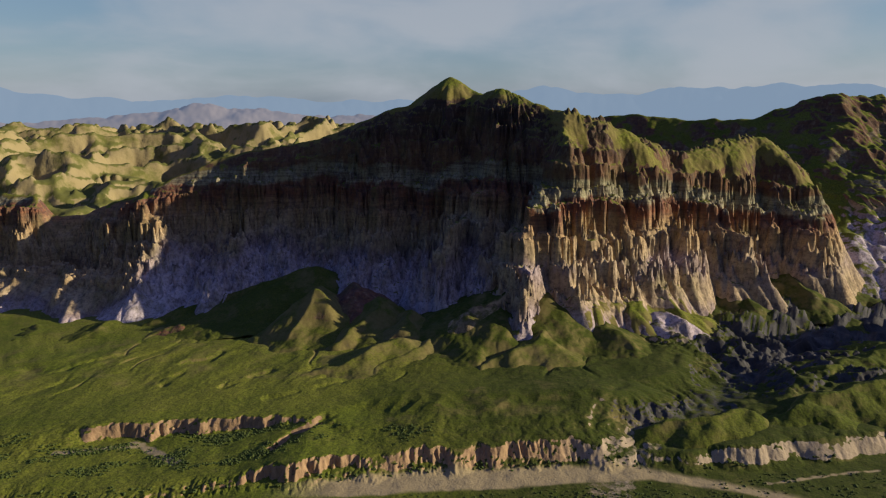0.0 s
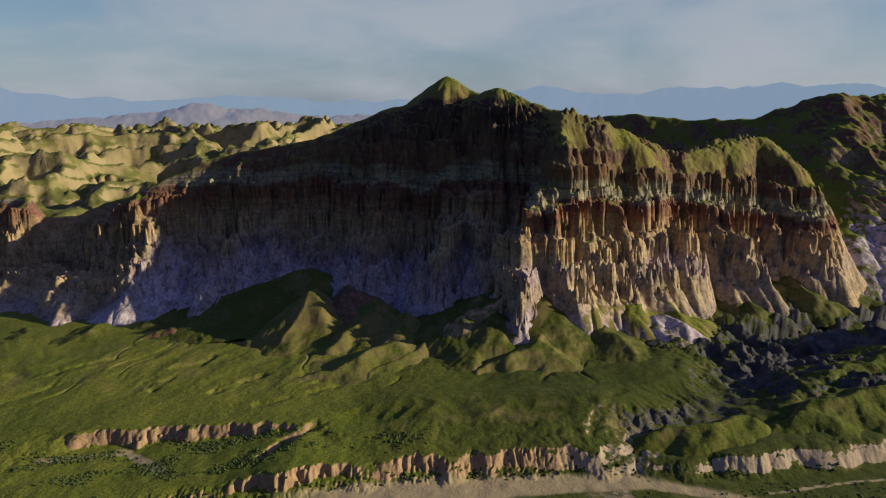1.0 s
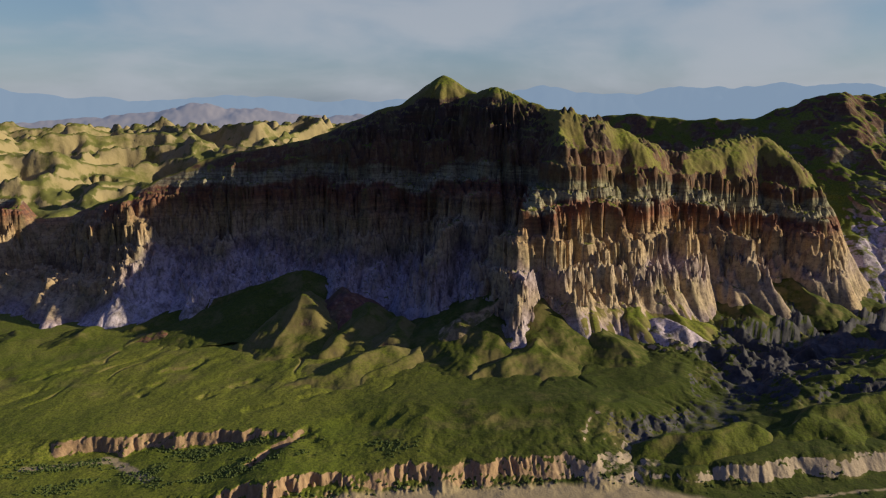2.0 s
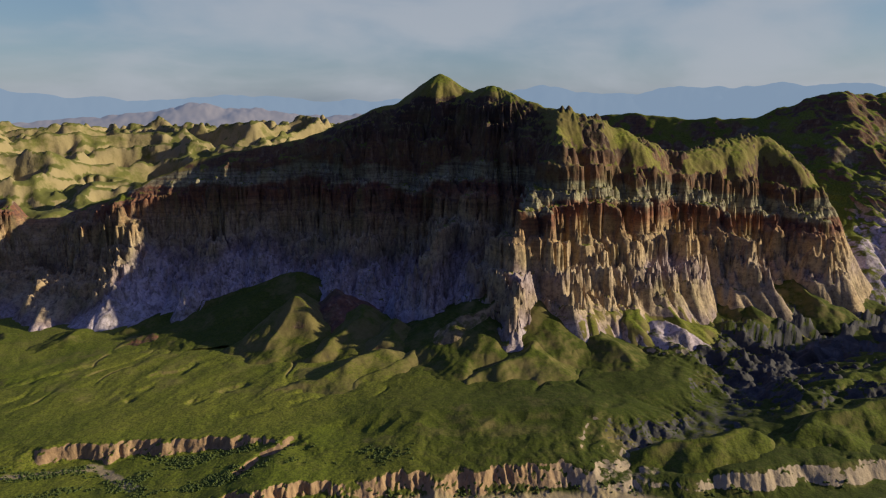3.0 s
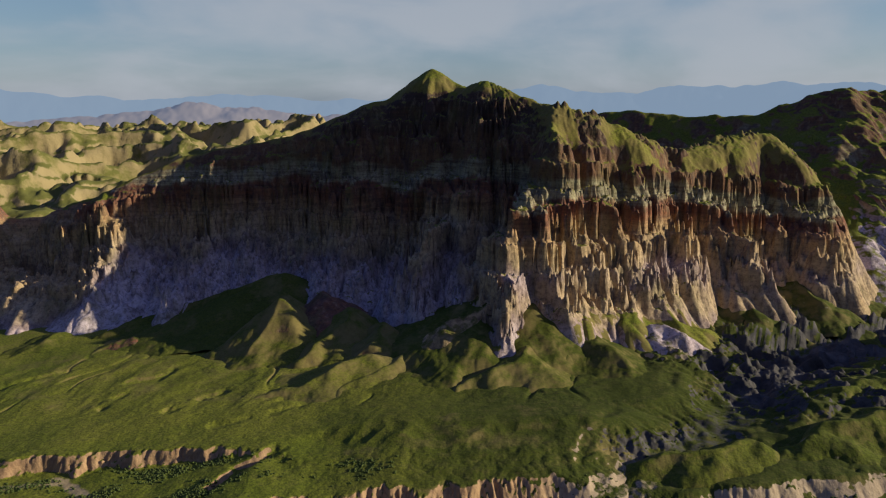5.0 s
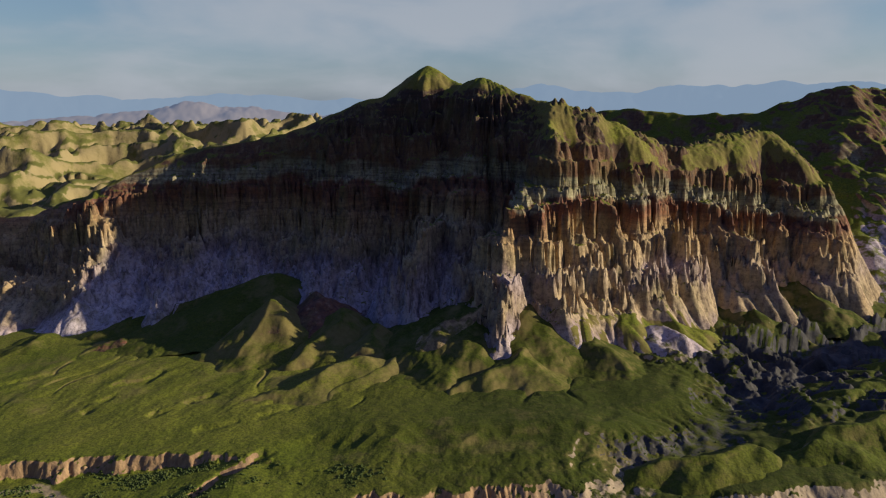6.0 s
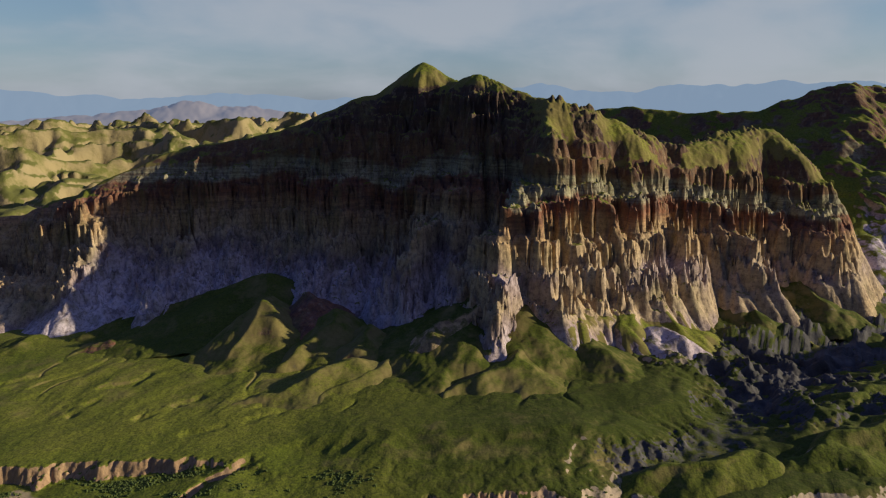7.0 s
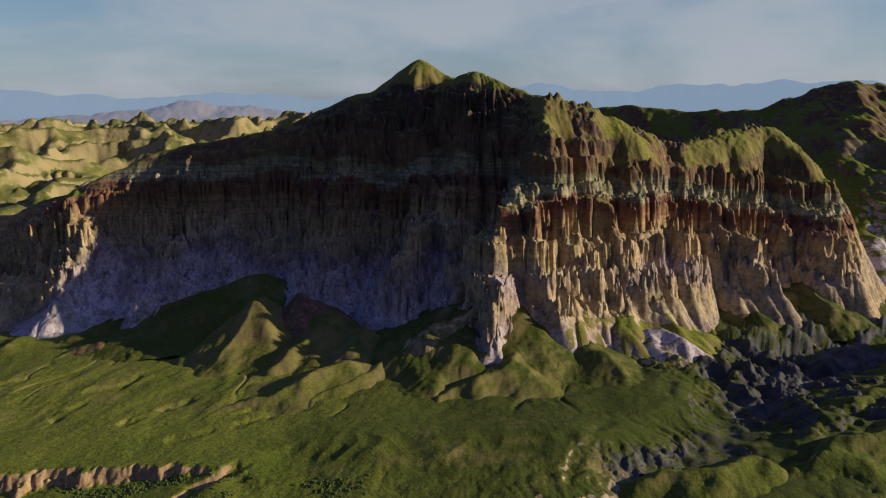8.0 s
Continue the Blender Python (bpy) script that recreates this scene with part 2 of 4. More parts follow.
# ---- meshes from fields ----
def field_mesh(name, x, y, z, keep=None, material=None, values=None, zone=None):
    """A sheet of four-sided faces over a grid; faces all of whose corners are not kept are left out. zone: those that belong to this part."""
    rows, cols = x.shape
    index = np.arange(rows * cols).reshape(rows, cols)
    quads = np.stack([index[:-1, :-1], index[:-1, 1:], index[1:, 1:], index[1:, :-1]], -1).reshape(-1, 4)
    points = np.stack([x, y, z], -1).reshape(-1, 3)
    if zone is not None:
        quads = quads[zone.reshape(-1)[quads[:, 0]]]
    if keep is None and zone is not None:
        keep = zone
    if keep is not None:
        quads = quads[keep.reshape(-1)[quads].any(1)]
        used = np.zeros(len(points), bool)
        used[quads] = True
        number = np.cumsum(used) - 1
        quads, points = number[quads], points[used]
        values = {key: v.reshape(-1)[used] for key, v in (values or {}).items()}
    mesh = bpy.data.meshes.new(name)
    mesh.vertices.add(len(points))
    mesh.vertices.foreach_set("co", points.astype(np.float32).ravel())
    mesh.loops.add(quads.size)
    mesh.loops.foreach_set("vertex_index", quads.astype(np.int32).ravel())
    mesh.polygons.add(len(quads))
    mesh.polygons.foreach_set("loop_start", np.arange(0, quads.size, 4, dtype=np.int32))
    mesh.polygons.foreach_set("use_smooth", np.ones(len(quads), bool))
    for key, v in (values or {}).items():
        mesh.attributes.new(key, "FLOAT", "POINT").data.foreach_set("value", v.astype(np.float32).ravel())
    mesh.update(calc_edges=True)
    if material:
        mesh.materials.append(material)
    return mesh


def fan(low, high, first, last, across, out):
    """A grid of rows out from the origin: degrees from low to high, metres from first to last."""
    turn = np.radians(np.arange(low, high + across / 2, across))
    reach = np.arange(first, last + out / 2, out)
    turn, reach = np.meshgrid(turn, reach)
    return reach * np.sin(turn), reach * np.cos(turn)


def steepness(x, y, z):
    """The slope of a field on a grid, rise over run."""
    out = np.hypot(np.gradient(x, axis=0), np.gradient(y, axis=0))
    across = np.hypot(np.gradient(x, axis=1), np.gradient(y, axis=1))
    return np.hypot(np.gradient(z, axis=0) / np.maximum(out, 1e-3), np.gradient(z, axis=1) / np.maximum(across, 1e-3))


# ---- materials ----
def surface(name, colour_of, rough=0.92, bump=()):
    """A material; colour_of(nodes, place) gives the colour; bump: rows of size in metres and depth in metres."""
    m = bpy.data.materials.new(name)
    m.use_nodes = True
    n = Nodes(m.node_tree)
    where = n.add("ShaderNodeNewGeometry").outputs["Position"]
    colour, relief = colour_of(n, where), 1.0
    if isinstance(colour, tuple):
        colour, relief = colour
    normal = None
    for size, depth in bump:
        node = n.add("ShaderNodeBump", {"Strength": relief, "Distance": depth, "Height": n.noise(where, 1.0 / size, 5.0, 0.6)})
        if normal:
            n.put(node.inputs["Normal"], normal)
        normal = node.outputs[0]
    shader = n.add("ShaderNodeBsdfPrincipled", {"Base Color": colour, "Roughness": rough, "Specular IOR Level": 0.15})
    if normal:
        n.put(shader.inputs["Normal"], normal)
    n.add("ShaderNodeOutputMaterial", {"Surface": shader.outputs[0]})
    return m


def value(n, name):
    node = n.add("ShaderNodeAttribute")
    node.attribute_name = name
    return node.outputs["Fac"]


def grass_colour(n, where):
    big = n.noise(where, 0.012, 4.0, 0.6)
    fine = n.noise(where, 0.16, 5.0, 0.7)
    tuft = n.noise(where, 0.6, 4.0, 0.75)
    c = n.mix(n.ramp(big, [(0.38, 0.0), (0.62, 1.0)]), (0.152, 0.188, 0.018), (0.225, 0.238, 0.03))
    # a darker green takes over by this share
    c = n.mix(value(n, "deep_green"), c, n.mix(big, (0.042, 0.062, 0.007), (0.064, 0.082, 0.010)))
    c = n.mix(n.ramp(fine, [(0.50, 0.0), (0.80, 0.5)]), c, (0.22, 0.19, 0.06))
    return n.mix(n.ramp(tuft, [(0.36, 0.75), (0.58, 0.0)]), c, (0.035, 0.045, 0.011))


def rock_colour(n, where):
    """Beds of rock that lie one on another; bed: metres over the cap rock, from -150 to 120."""
    wobble = n.math("MULTIPLY", n.math("SUBTRACT", n.noise(where, 0.011, 5.0, 0.62), 0.5), 95.0)
    h = n.math("ADD", value(n, "bed"), n.math("MULTIPLY", wobble, n.math("MULTIPLY", n.math("ADD", value(n, "bed"), 20.0), -0.012, True)))
    h = n.math("ADD", h, n.math("MULTIPLY", n.math("SUBTRACT", n.noise(where, 0.06, 4.0, 0.6), 0.5), 16.0))
    t = n.math("DIVIDE", n.math("ADD", h, 150.0), 270.0, True)
    # topmost beds: dark rock, darkened further for the deep shade there
    c = n.ramp(t, [
        (0.0, (0.58, 0.52, 0.53)), (0.12, (0.69, 0.60, 0.62)), (0.22, (0.58, 0.48, 0.48)), (0.27, (0.40, 0.31, 0.27)), (0.30, (0.55, 0.43, 0.27)),
        (0.38, (0.53, 0.38, 0.19)), (0.44, (0.43, 0.26, 0.13)), (0.475, (0.29, 0.13, 0.07)), (0.52, (0.25, 0.11, 0.062)), (0.535, (0.45, 0.42, 0.26)),
        (0.585, (0.34, 0.33, 0.20)), (0.605, (0.20, 0.115, 0.06)), (0.67, (0.20, 0.115, 0.06)), (0.74, (0.085, 0.06, 0.042)), (1.0, (0.045, 0.038, 0.034))])
    beds = n.noise(n.scaled(where, 0.012, 0.012, 0.33), 1.0, 4.0, 0.65)
    c = n.mix(n.math("MULTIPLY", n.ramp(beds, [(0.44, 0.0), (0.62, 0.7)]), n.ramp(t, [(0.3, 0.15), (0.48, 1.0)])), c, (0.13, 0.07, 0.05))
    streak = n.noise(n.scaled(where, 0.2, 0.2, 0.045), 1.0, 5.0, 0.65)
    c = n.mix(n.ramp(streak, [(0.54, 0.0), (0.72, 0.45)]), c, (0.52, 0.42, 0.26))
    c = n.mix(n.ramp(streak, [(0.34, 0.55), (0.46, 0.0)]), c, (0.085, 0.06, 0.055))
    c = n.mix(n.ramp(n.noise(n.scaled(where, 1.0, 1.0, 0.45), 0.09, 4.0, 0.7), [(0.36, 0.5), (0.48, 0.0)]), c, (0.10, 0.07, 0.07))
    moss = n.noise(n.scaled(where, 1.0, 1.0, 0.5), 0.035, 5.0, 0.7)
    c = n.mix(n.ramp(moss, [(0.50, 0.0), (0.66, 0.55)]), c, (0.17, 0.16, 0.07))
    return n.mix(n.ramp(n.noise(where, 0.28, 5.0, 0.75), [(0.32, 0.7), (0.52, 0.0)]), c, (0.06, 0.042, 0.036))


def rock_and_grass(n, where):
    rough = n.noise(where, 0.10, 5.0, 0.7)
    fac = n.math("ADD", value(n, "grass"), n.math("MULTIPLY", n.math("SUBTRACT", rough, 0.5), 1.3))
    turf = n.ramp(fac, [(0.38, 0.0), (0.58, 1.0)])
    return n.mix(turf, rock_colour(n, where), meadow_colour(n, where)), n.math("SUBTRACT", 1.0, n.math("MULTIPLY", turf, 0.72))


def soil_colour(n, where):
    """Loess and clay: tan, cream where it is bleached, dark grey at full pale."""
    c = n.mix(n.noise(where, 0.06, 4.0, 0.6), (0.36, 0.225, 0.115), (0.50, 0.35, 0.19))
    streak = n.noise(n.scaled(where, 0.45, 0.45, 0.04), 1.0, 4.0, 0.65)
    c = n.mix(n.ramp(streak, [(0.4, 0.0), (0.65, 0.6)]), c, (0.19, 0.115, 0.07))
    # grey clay, its colour darkened for the shade over the bad ground
    grey = n.mix(n.ramp(n.noise(where, 0.05, 6.0, 0.7), [(0.35, 0.0), (0.65, 1.0)]), (0.04, 0.04, 0.038), (0.12, 0.115, 0.105))
    cream = n.mix(n.ramp(streak, [(0.4, 0.0), (0.7, 0.5)]), (0.45, 0.36, 0.24), (0.24, 0.18, 0.12))
    pale = value(n, "pale")
    return n.mix(n.ramp(pale, [(0.5, 0.0), (1.0, 1.0)]), n.mix(n.ramp(pale, [(0.0, 0.0), (0.5, 1.0)]), c, cream), grey)


def meadow_colour(n, where):
    """Green on the flat, dry and golden where the ground tilts."""
    fac = n.math("ADD", value(n, "dry"), n.math("MULTIPLY", n.math("SUBTRACT", n.noise(where, 0.035, 6.0, 0.7), 0.5), 1.5))
    return n.mix(n.ramp(fac, [(0.3, 0.0), (0.75, 0.85)]), grass_colour(n, where), n.mix(n.noise(where, 0.3, 4.0, 0.7), (0.165, 0.13, 0.042), (0.28, 0.225, 0.09)))


def ground_colour(n, where):
    rough = n.noise(where, 0.14, 5.0, 0.7)
    fac = n.math("ADD", value(n, "grass"), n.math("MULTIPLY", n.math("SUBTRACT", rough, 0.5), 1.0))
    c = n.mix(n.ramp(fac, [(0.36, 0.0), (0.56, 1.0)]), soil_colour(n, where), meadow_colour(n, where))
    sand = n.mix(n.noise(where, 0.2, 5.0, 0.6), (0.34, 0.265, 0.135), (0.43, 0.345, 0.19))
    return n.mix(value(n, "sand"), c, sand)


ROCK = surface("layered_rock_and_grass", rock_and_grass, 0.94, [(6.0, 1.1), (2.0, 0.45)])
GROUND = surface("meadow_soil_and_sand", ground_colour, 0.95, [(5.0, 0.7), (1.3, 0.32)])


def far_rock(n, where):
    c = n.mix(n.noise(where, 0.006, 5.0, 0.6), (0.28, 0.225, 0.10), (0.44, 0.36, 0.18))
    fac = n.math("ADD", value(n, "grass"), n.math("MULTIPLY", n.math("SUBTRACT", n.noise(where, 0.014, 6.0, 0.7), 0.5), 2.0))
    return n.mix(n.ramp(fac, [(0.22, 0.0), (0.55, 1.0)]), c, (0.15, 0.155, 0.04))


FAR_ROCK = surface("pale_badland_rock", far_rock, 0.95, [(24.0, 3.0)])


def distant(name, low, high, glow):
    """Mountains in the blue distance; the air's haze is put into the material as emission."""
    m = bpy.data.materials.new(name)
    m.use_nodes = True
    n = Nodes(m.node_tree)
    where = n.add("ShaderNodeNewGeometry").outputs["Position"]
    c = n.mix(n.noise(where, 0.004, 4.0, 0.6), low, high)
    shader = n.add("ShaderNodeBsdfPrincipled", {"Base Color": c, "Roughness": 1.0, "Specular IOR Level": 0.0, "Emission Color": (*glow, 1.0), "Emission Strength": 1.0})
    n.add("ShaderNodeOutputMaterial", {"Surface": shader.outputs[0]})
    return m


# ---- ground ----
def ground_height(x, y):
    z = land(x, y)
    return z


def ground():
    inside = np.arange(-37, 37.01, 0.085)
    turn = np.radians(np.r_[np.arange(-180, -37, 2.0), inside, np.arange(39, 180.1, 2.0)])
    reach = np.r_[0.0, np.arange(40, 330, 12.0), np.arange(332, 560, 0.8), np.arange(561, 700, 1.4)]
    while reach[-1] < 4880:
        reach = np.r_[reach, reach[-1] * 1.018 + 0.5]
    turn, reach = np.meshgrid(turn, reach)
    x, y = reach * np.sin(turn), reach * np.cos(turn)
    z = ground_height(x, y)
    s = steepness(x, y, z)
    d, share = distance(x, y, GULLY)
    right = step(x - 0.30 * (y - 400), 80, 190) * step(y, 380, 400)
    pale = np.clip(step(d, 60, 25) + right, 0, 1) * step(x, 60, 110) * mixed(0.5, 1.0, step(y - line_y(x, RIVER_BANK), 14, 40))
    bad = step(x - 0.35 * (y - 520), 215, 300) * step(y, 470, 540)
    meadow = step(y, 495, 515) * step(x, 190, 170)
    grass = 1.0 - step(s, mixed(0.5, 1.2, meadow), mixed(1.1, 2.4, meadow)) - 0.45 * bad - 0.5 * step(d, 30, 8)
    bank = line_y(x, RIVER_BANK)
    far = along(x, [(-110, 24), (-30, 35), (40, 35), (127, 28), (175, 40), (220, 60)])
    sand = step(y, bank - 9, bank - 13 + 3 * fbm(x, y, 20, 3, 71)) * step(y, bank - far, bank - far + 4 + 3 * fbm(x, y, 14, 2, 74)) * step(x, -110, -60) * step(x + 2.5 * (y - 372) + 6 * fbm(x, y, 18, 3, 75), 220, 200)
    for track, wide in (([(-214, 442), (-198, 432), (-186, 422), (-174, 412)], 3.0), ([(-262, 429), (-238, 434), (-218, 437), (-205, 438)], 1.8), ([(198, 386), (225, 392), (250, 398), (275, 402)], 0.9)):
        off, _ = distance(x, y, track)
        sand = np.maximum(sand, step(off + 1.5 * fbm(x, y, 7, 2, 72), wide + 1.0, wide - 0.6))
    # the grass gets darker towards the right
    deep_green = 0.92 * step(x + 14 * fbm(x, y, 60, 3, 73), -110, 70)
    values = {"grass": grass, "pale": pale, "sand": sand, "deep_green": deep_green,
              "dry": (1 - 0.55 * deep_green) * (0.42 * step(s, 0.25, 0.7) + 0.3 * step(y, 505, 540)) + 0.25 * step(y, 460, 445) * step(x, -80, -20) - 0.08 * deep_green + 0.33 * step(y + 9 * fbm(x, y, 30, 2, 76), 500, 482) * step(y, 440, 455) * step(x, -60, 10)}
    side, brow = y - bank, y - line_y(x, SCARP)
    zone = np.zeros(x.shape, int)
    zone[(s > 0.5) & (d < 34) & (x > 90) & (y > 402)] = 4
    zone[(s > 0.5) & (np.abs(brow) < 24) & (x < -70) & (x > -420)] = 3
    zone[(s > 0.5) & (np.abs(side) < 26) & (np.abs(x) < 420)] = 2
    zone[sand > 0.5] = 1
    for n, (name, label) in enumerate((("ground", "green grassy plain with golden dry patches"), ("river_bed", "dry sandy river bed and pale dirt track"), ("earth_bank", "tan fluted earth bank above the dry river bed"),
                                       ("earth_scarp", "tan earth scarp with narrow ribs below the meadow"), ("gully_wall", "grey clay walls of a deep gully"))):
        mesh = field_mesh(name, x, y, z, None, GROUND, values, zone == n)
        tagged(new(name, mesh), label, name.split("_")[-1], kind="structure")


ground()

# ---- the mountain ----
CREST = [(-690, 965, 122), (-600, 915, 138), (-530, 893, 138), (-508, 892, 110), (-470, 900, 112), (-371, 852, 147), (-286, 878, 186), (-216, 876, 200), (-132, 888, 218), (-100, 872, 234), (-64, 858, 247), (-22, 860, 256),
         (8, 868, 282), (38, 842, 263), (62, 815, 266), (96, 790, 254), (131, 767, 250)]
RIGHT_CREST = [(131, 767, 250), (168, 765, 237), (206, 770, 224), (258, 786, 198), (306, 812, 206), (345, 832, 214), (385, 842, 216), (420, 880, 192), (470, 930, 170), (520, 1000, 160)]
SPURS = [
    ([(131, 767, 250), (126, 712, 216), (104, 690, 178), (80, 665, 152), (66, 646, 128), (58, 629, 98)], 2.8),
    ([(126, 712, 216), (150, 704, 174), (176, 690, 146), (202, 668, 104), (220, 646, 70), (231, 626, 48)], 2.3),
    ([(150, 704, 174), (146, 688, 140), (142, 672, 96)], 2.6),
    ([(104, 690, 178), (113, 680, 136), (112, 667, 94)], 2.6),
    ([(131, 767, 250), (150, 735, 200), (172, 716, 160), (196, 700, 118), (216, 682, 74), (232, 668, 46)], 2.3),
    ([(168, 765, 237), (194, 738, 188), (216, 722, 152), (240, 704, 104), (262, 684, 60), (276, 672, 42)], 2.3),
    ([(206, 770, 224), (230, 750, 172), (252, 732, 140), (276, 716, 90), (296, 700, 58)], 2.4),
    ([(258, 786, 198), (282, 758, 152), (310, 738, 128), (336, 716, 76), (352, 700, 46)], 2.2),
    ([(345, 832, 214), (360, 806, 172), (372, 786, 124), (386, 770, 74), (394, 758, 44)], 2.4),
    ([(385, 842, 216), (404, 812, 194), (420, 790, 150), (432, 774, 106), (440, 762, 66), (446, 752, 42)], 2.4),
    ([(62, 815, 266), (56, 768, 208), (50, 730, 160), (27, 724, 142), (4, 678, 121), (-12, 664, 100), (-24, 654, 80)], 2.2),
    ([(-371, 852, 147), (-346, 820, 128), (-360, 790, 93), (-374, 762, 60)], 1.65),
    ([(-136, 893, 214), (-120, 830, 165), (-140, 795, 112), (-166, 752, 64)], 1.8),
    ([(8, 868, 281), (-17, 790, 182), (-40, 770, 132), (-78, 742, 98)], 1.9),
    ([(-262, 882, 172), (-250, 840, 128), (-256, 800, 80)], 1.8),
]


def cap_rock(x, y):
    """The height of the cap rock's top, a bed that dips to both sides."""
    return 177 - 0.12 * np.clip(x - 140, 0, 400) - 0.12 * np.clip(-x - 200, 0, 400)


SUMMIT = [(-14, 872, 268), (8, 868, 284), (34, 858, 268), (46, 846, 262)]
KNOB = [(54, 822, 264), (66, 815, 268), (84, 804, 261)]


def side_spurs():
    """Lesser spurs that branch off the crests and the large spurs and fall towards the valley."""
    draw = random.Random(11)
    made = []
    for line, gap, turn, reach, fall in ((CREST[3:], 46, -0.12, 66, 1.45), (RIGHT_CREST, 40, 0.42, 72, 1.4)):
        for (x0, y0, z0), (x1, y1, z1) in zip(line, line[1:]):
            size = math.hypot(x1 - x0, y1 - y0)
            for n in range(max(1, round(size / gap))):
                s = (n + draw.uniform(0.2, 0.8)) / max(1, round(size / gap))
                x, y, z = x0 + s * (x1 - x0), y0 + s * (y1 - y0), z0 + s * (z1 - z0) - 2
                a, run = turn + draw.uniform(-0.35, 0.35), reach * draw.uniform(0.35, 1.2)
                f = fall * draw.uniform(0.85, 1.15)
                pts = [(x, y, z)]
                for k in range(3):
                    a += draw.uniform(-0.3, 0.3)
                    x, y = x + run / 3 * math.sin(a), y - run / 3 * math.cos(a)
                    z = z - f * run / 3 * (0.8, 0.9, 1.4)[k]
                    pts.append((x, y, max(z, 40)))
                made.append((pts, draw.uniform(1.8, 2.3)))
    for line, _ in SPURS:
        for (x0, y0, z0), (x1, y1, z1) in zip(line[1:], line[2:]):
            size = math.hypot(x1 - x0, y1 - y0)
            way = math.atan2(x1 - x0, -(y1 - y0))
            for side in (-1, 1):
                s = draw.uniform(0.1, 0.9)
                x, y, z = x0 + s * (x1 - x0), y0 + s * (y1 - y0), z0 + s * (z1 - z0) - 1
                a, run = way + side * draw.uniform(0.6, 1.1), draw.uniform(22, 46)
                pts = [(x, y, z)]
                for k in range(2):
                    x, y, z = x + run / 2 * math.sin(a), y - run / 2 * math.cos(a), z - run / 2 * draw.uniform(1.1, 1.6)
                    a -= side * 0.25
                    pts.append((x, y, max(z, 38)))
                made.append((pts, draw.uniform(1.8, 2.3)))
    return made


APRON = [(-600, 846, 56), (-520, 822, 56), (-460, 800, 58), (-400, 790, 63), (-330, 792, 82), (-250, 800, 90), (-150, 796, 96), (-60, 786, 98)]
TALUS = [[(-196, 750, 56), (-166, 757, 68), (-120, 752, 74), (-60, 735, 84)], [(22, 618, 62), (54, 630, 76), (90, 646, 88), (130, 656, 86), (170, 652, 74), (215, 646, 60), (256, 642, 46)]]
RIBS = [(46, 13.0), (19, 8.0)]


def mountain_core(x, y):
    wx = x + 7 * fbm(x, y, 45, 3, 101)
    wy = y + 7 * fbm(x, y, 45, 3, 102)
    top = joined([ridge_field(wx, wy, CREST, 1.15, 0.0, RIBS, 105, (34, 1.35)), ridge_field(wx, wy, RIGHT_CREST, 0.85, 0.0, [(60, 6.0)], 121, (22, 1.9)),
                  ridge_field(x, y, SUMMIT, 0.66, 0.0, (), 0, (30, 1.2)), ridge_field(x, y, KNOB, 0.6, 0.0, (), 0, (20, 1.3))], 1.5)
    for k, (line, slope) in enumerate(SPURS + side_spurs()):
        wide = 120
        near = (wx > min(p[0] for p in line) - wide) & (wx < max(p[0] for p in line) + wide) & (wy > min(p[1] for p in line) - wide) & (wy < max(p[1] for p in line) + wide)
        field = ridge_field(wx[near], wy[near], line, 0.6 * slope, 0.0, RIBS[1:], 130 + 11 * k, (14, 0.3 * slope), 5.0)
        top[near] = joined([top[near], field], 1.2)
    top = joined([top] + [ridge_field(wx, wy, line, 0.46, 0.0, [(22, 3.0)], 0, (32, 0.4)) for line in TALUS], 1.5)
    top = joined([top, ridge_field(wx, wy, APRON, 0.62, 0.0, [(28, 8.0), (12, 4.0)], 160)], 2.0)
    return top + 1.5 * fbm(x, y, 14, 3, 103)


WORN_MOUNTAIN = Eroded(-680, 660, 560, 1090, 1.6, mountain_core, 10, 0.048)


class Smoothed(Eroded):
    """The same field with its small gullies filled."""

    def __init__(self, field, rounds):
        self.x0, self.y0, self.cell, z = field.x0, field.y0, field.cell, field.z
        for k in range(rounds):
            m = np.pad(z, 2, mode="edge")
            z = (m[:-4, 2:-2] + m[4:, 2:-2] + m[2:-2, :-4] + m[2:-2, 4:] + 2 * z) / 6
        self.z = z


SMOOTH_CREST = Smoothed(WORN_MOUNTAIN, 9)


def crags(x, y):
    """Where rock breaks through the turf of the upper slopes, 0 to 1."""
    return step(fbm(x, y, 46, 3, 134), 0.0, 0.3)


RAVINES = [
    ([(256, 790), (251, 760), (246, 738), (240, 716), (236, 694)], 22, 15),
    ([(143, 742), (147, 716), (151, 694), (152, 672)], 20, 11),
    ([(196, 752), (193, 730), (190, 706), (186, 684)], 11, 9),
    ([(322, 800), (318, 770), (316, 744), (318, 722)], 14, 11),
    ([(372, 832), (366, 800), (360, 774), (356, 748)], 12, 10),
    ([(112, 700), (119, 684), (122, 668), (122, 652)], 12, 7),
]
# coves in the shaded wall, and buttresses between them: where, how deep, how wide
COVES = [(-560, 22, 26), (-475, 34, 40), (-405, -14, 20), (-292, 26, 22), (-246, -12, 16), (-212, 14, 12), (-150, 38, 30), (-98, -14, 18), (-38, 34, 30), (28, 22, 15), (2, -8, 10)]
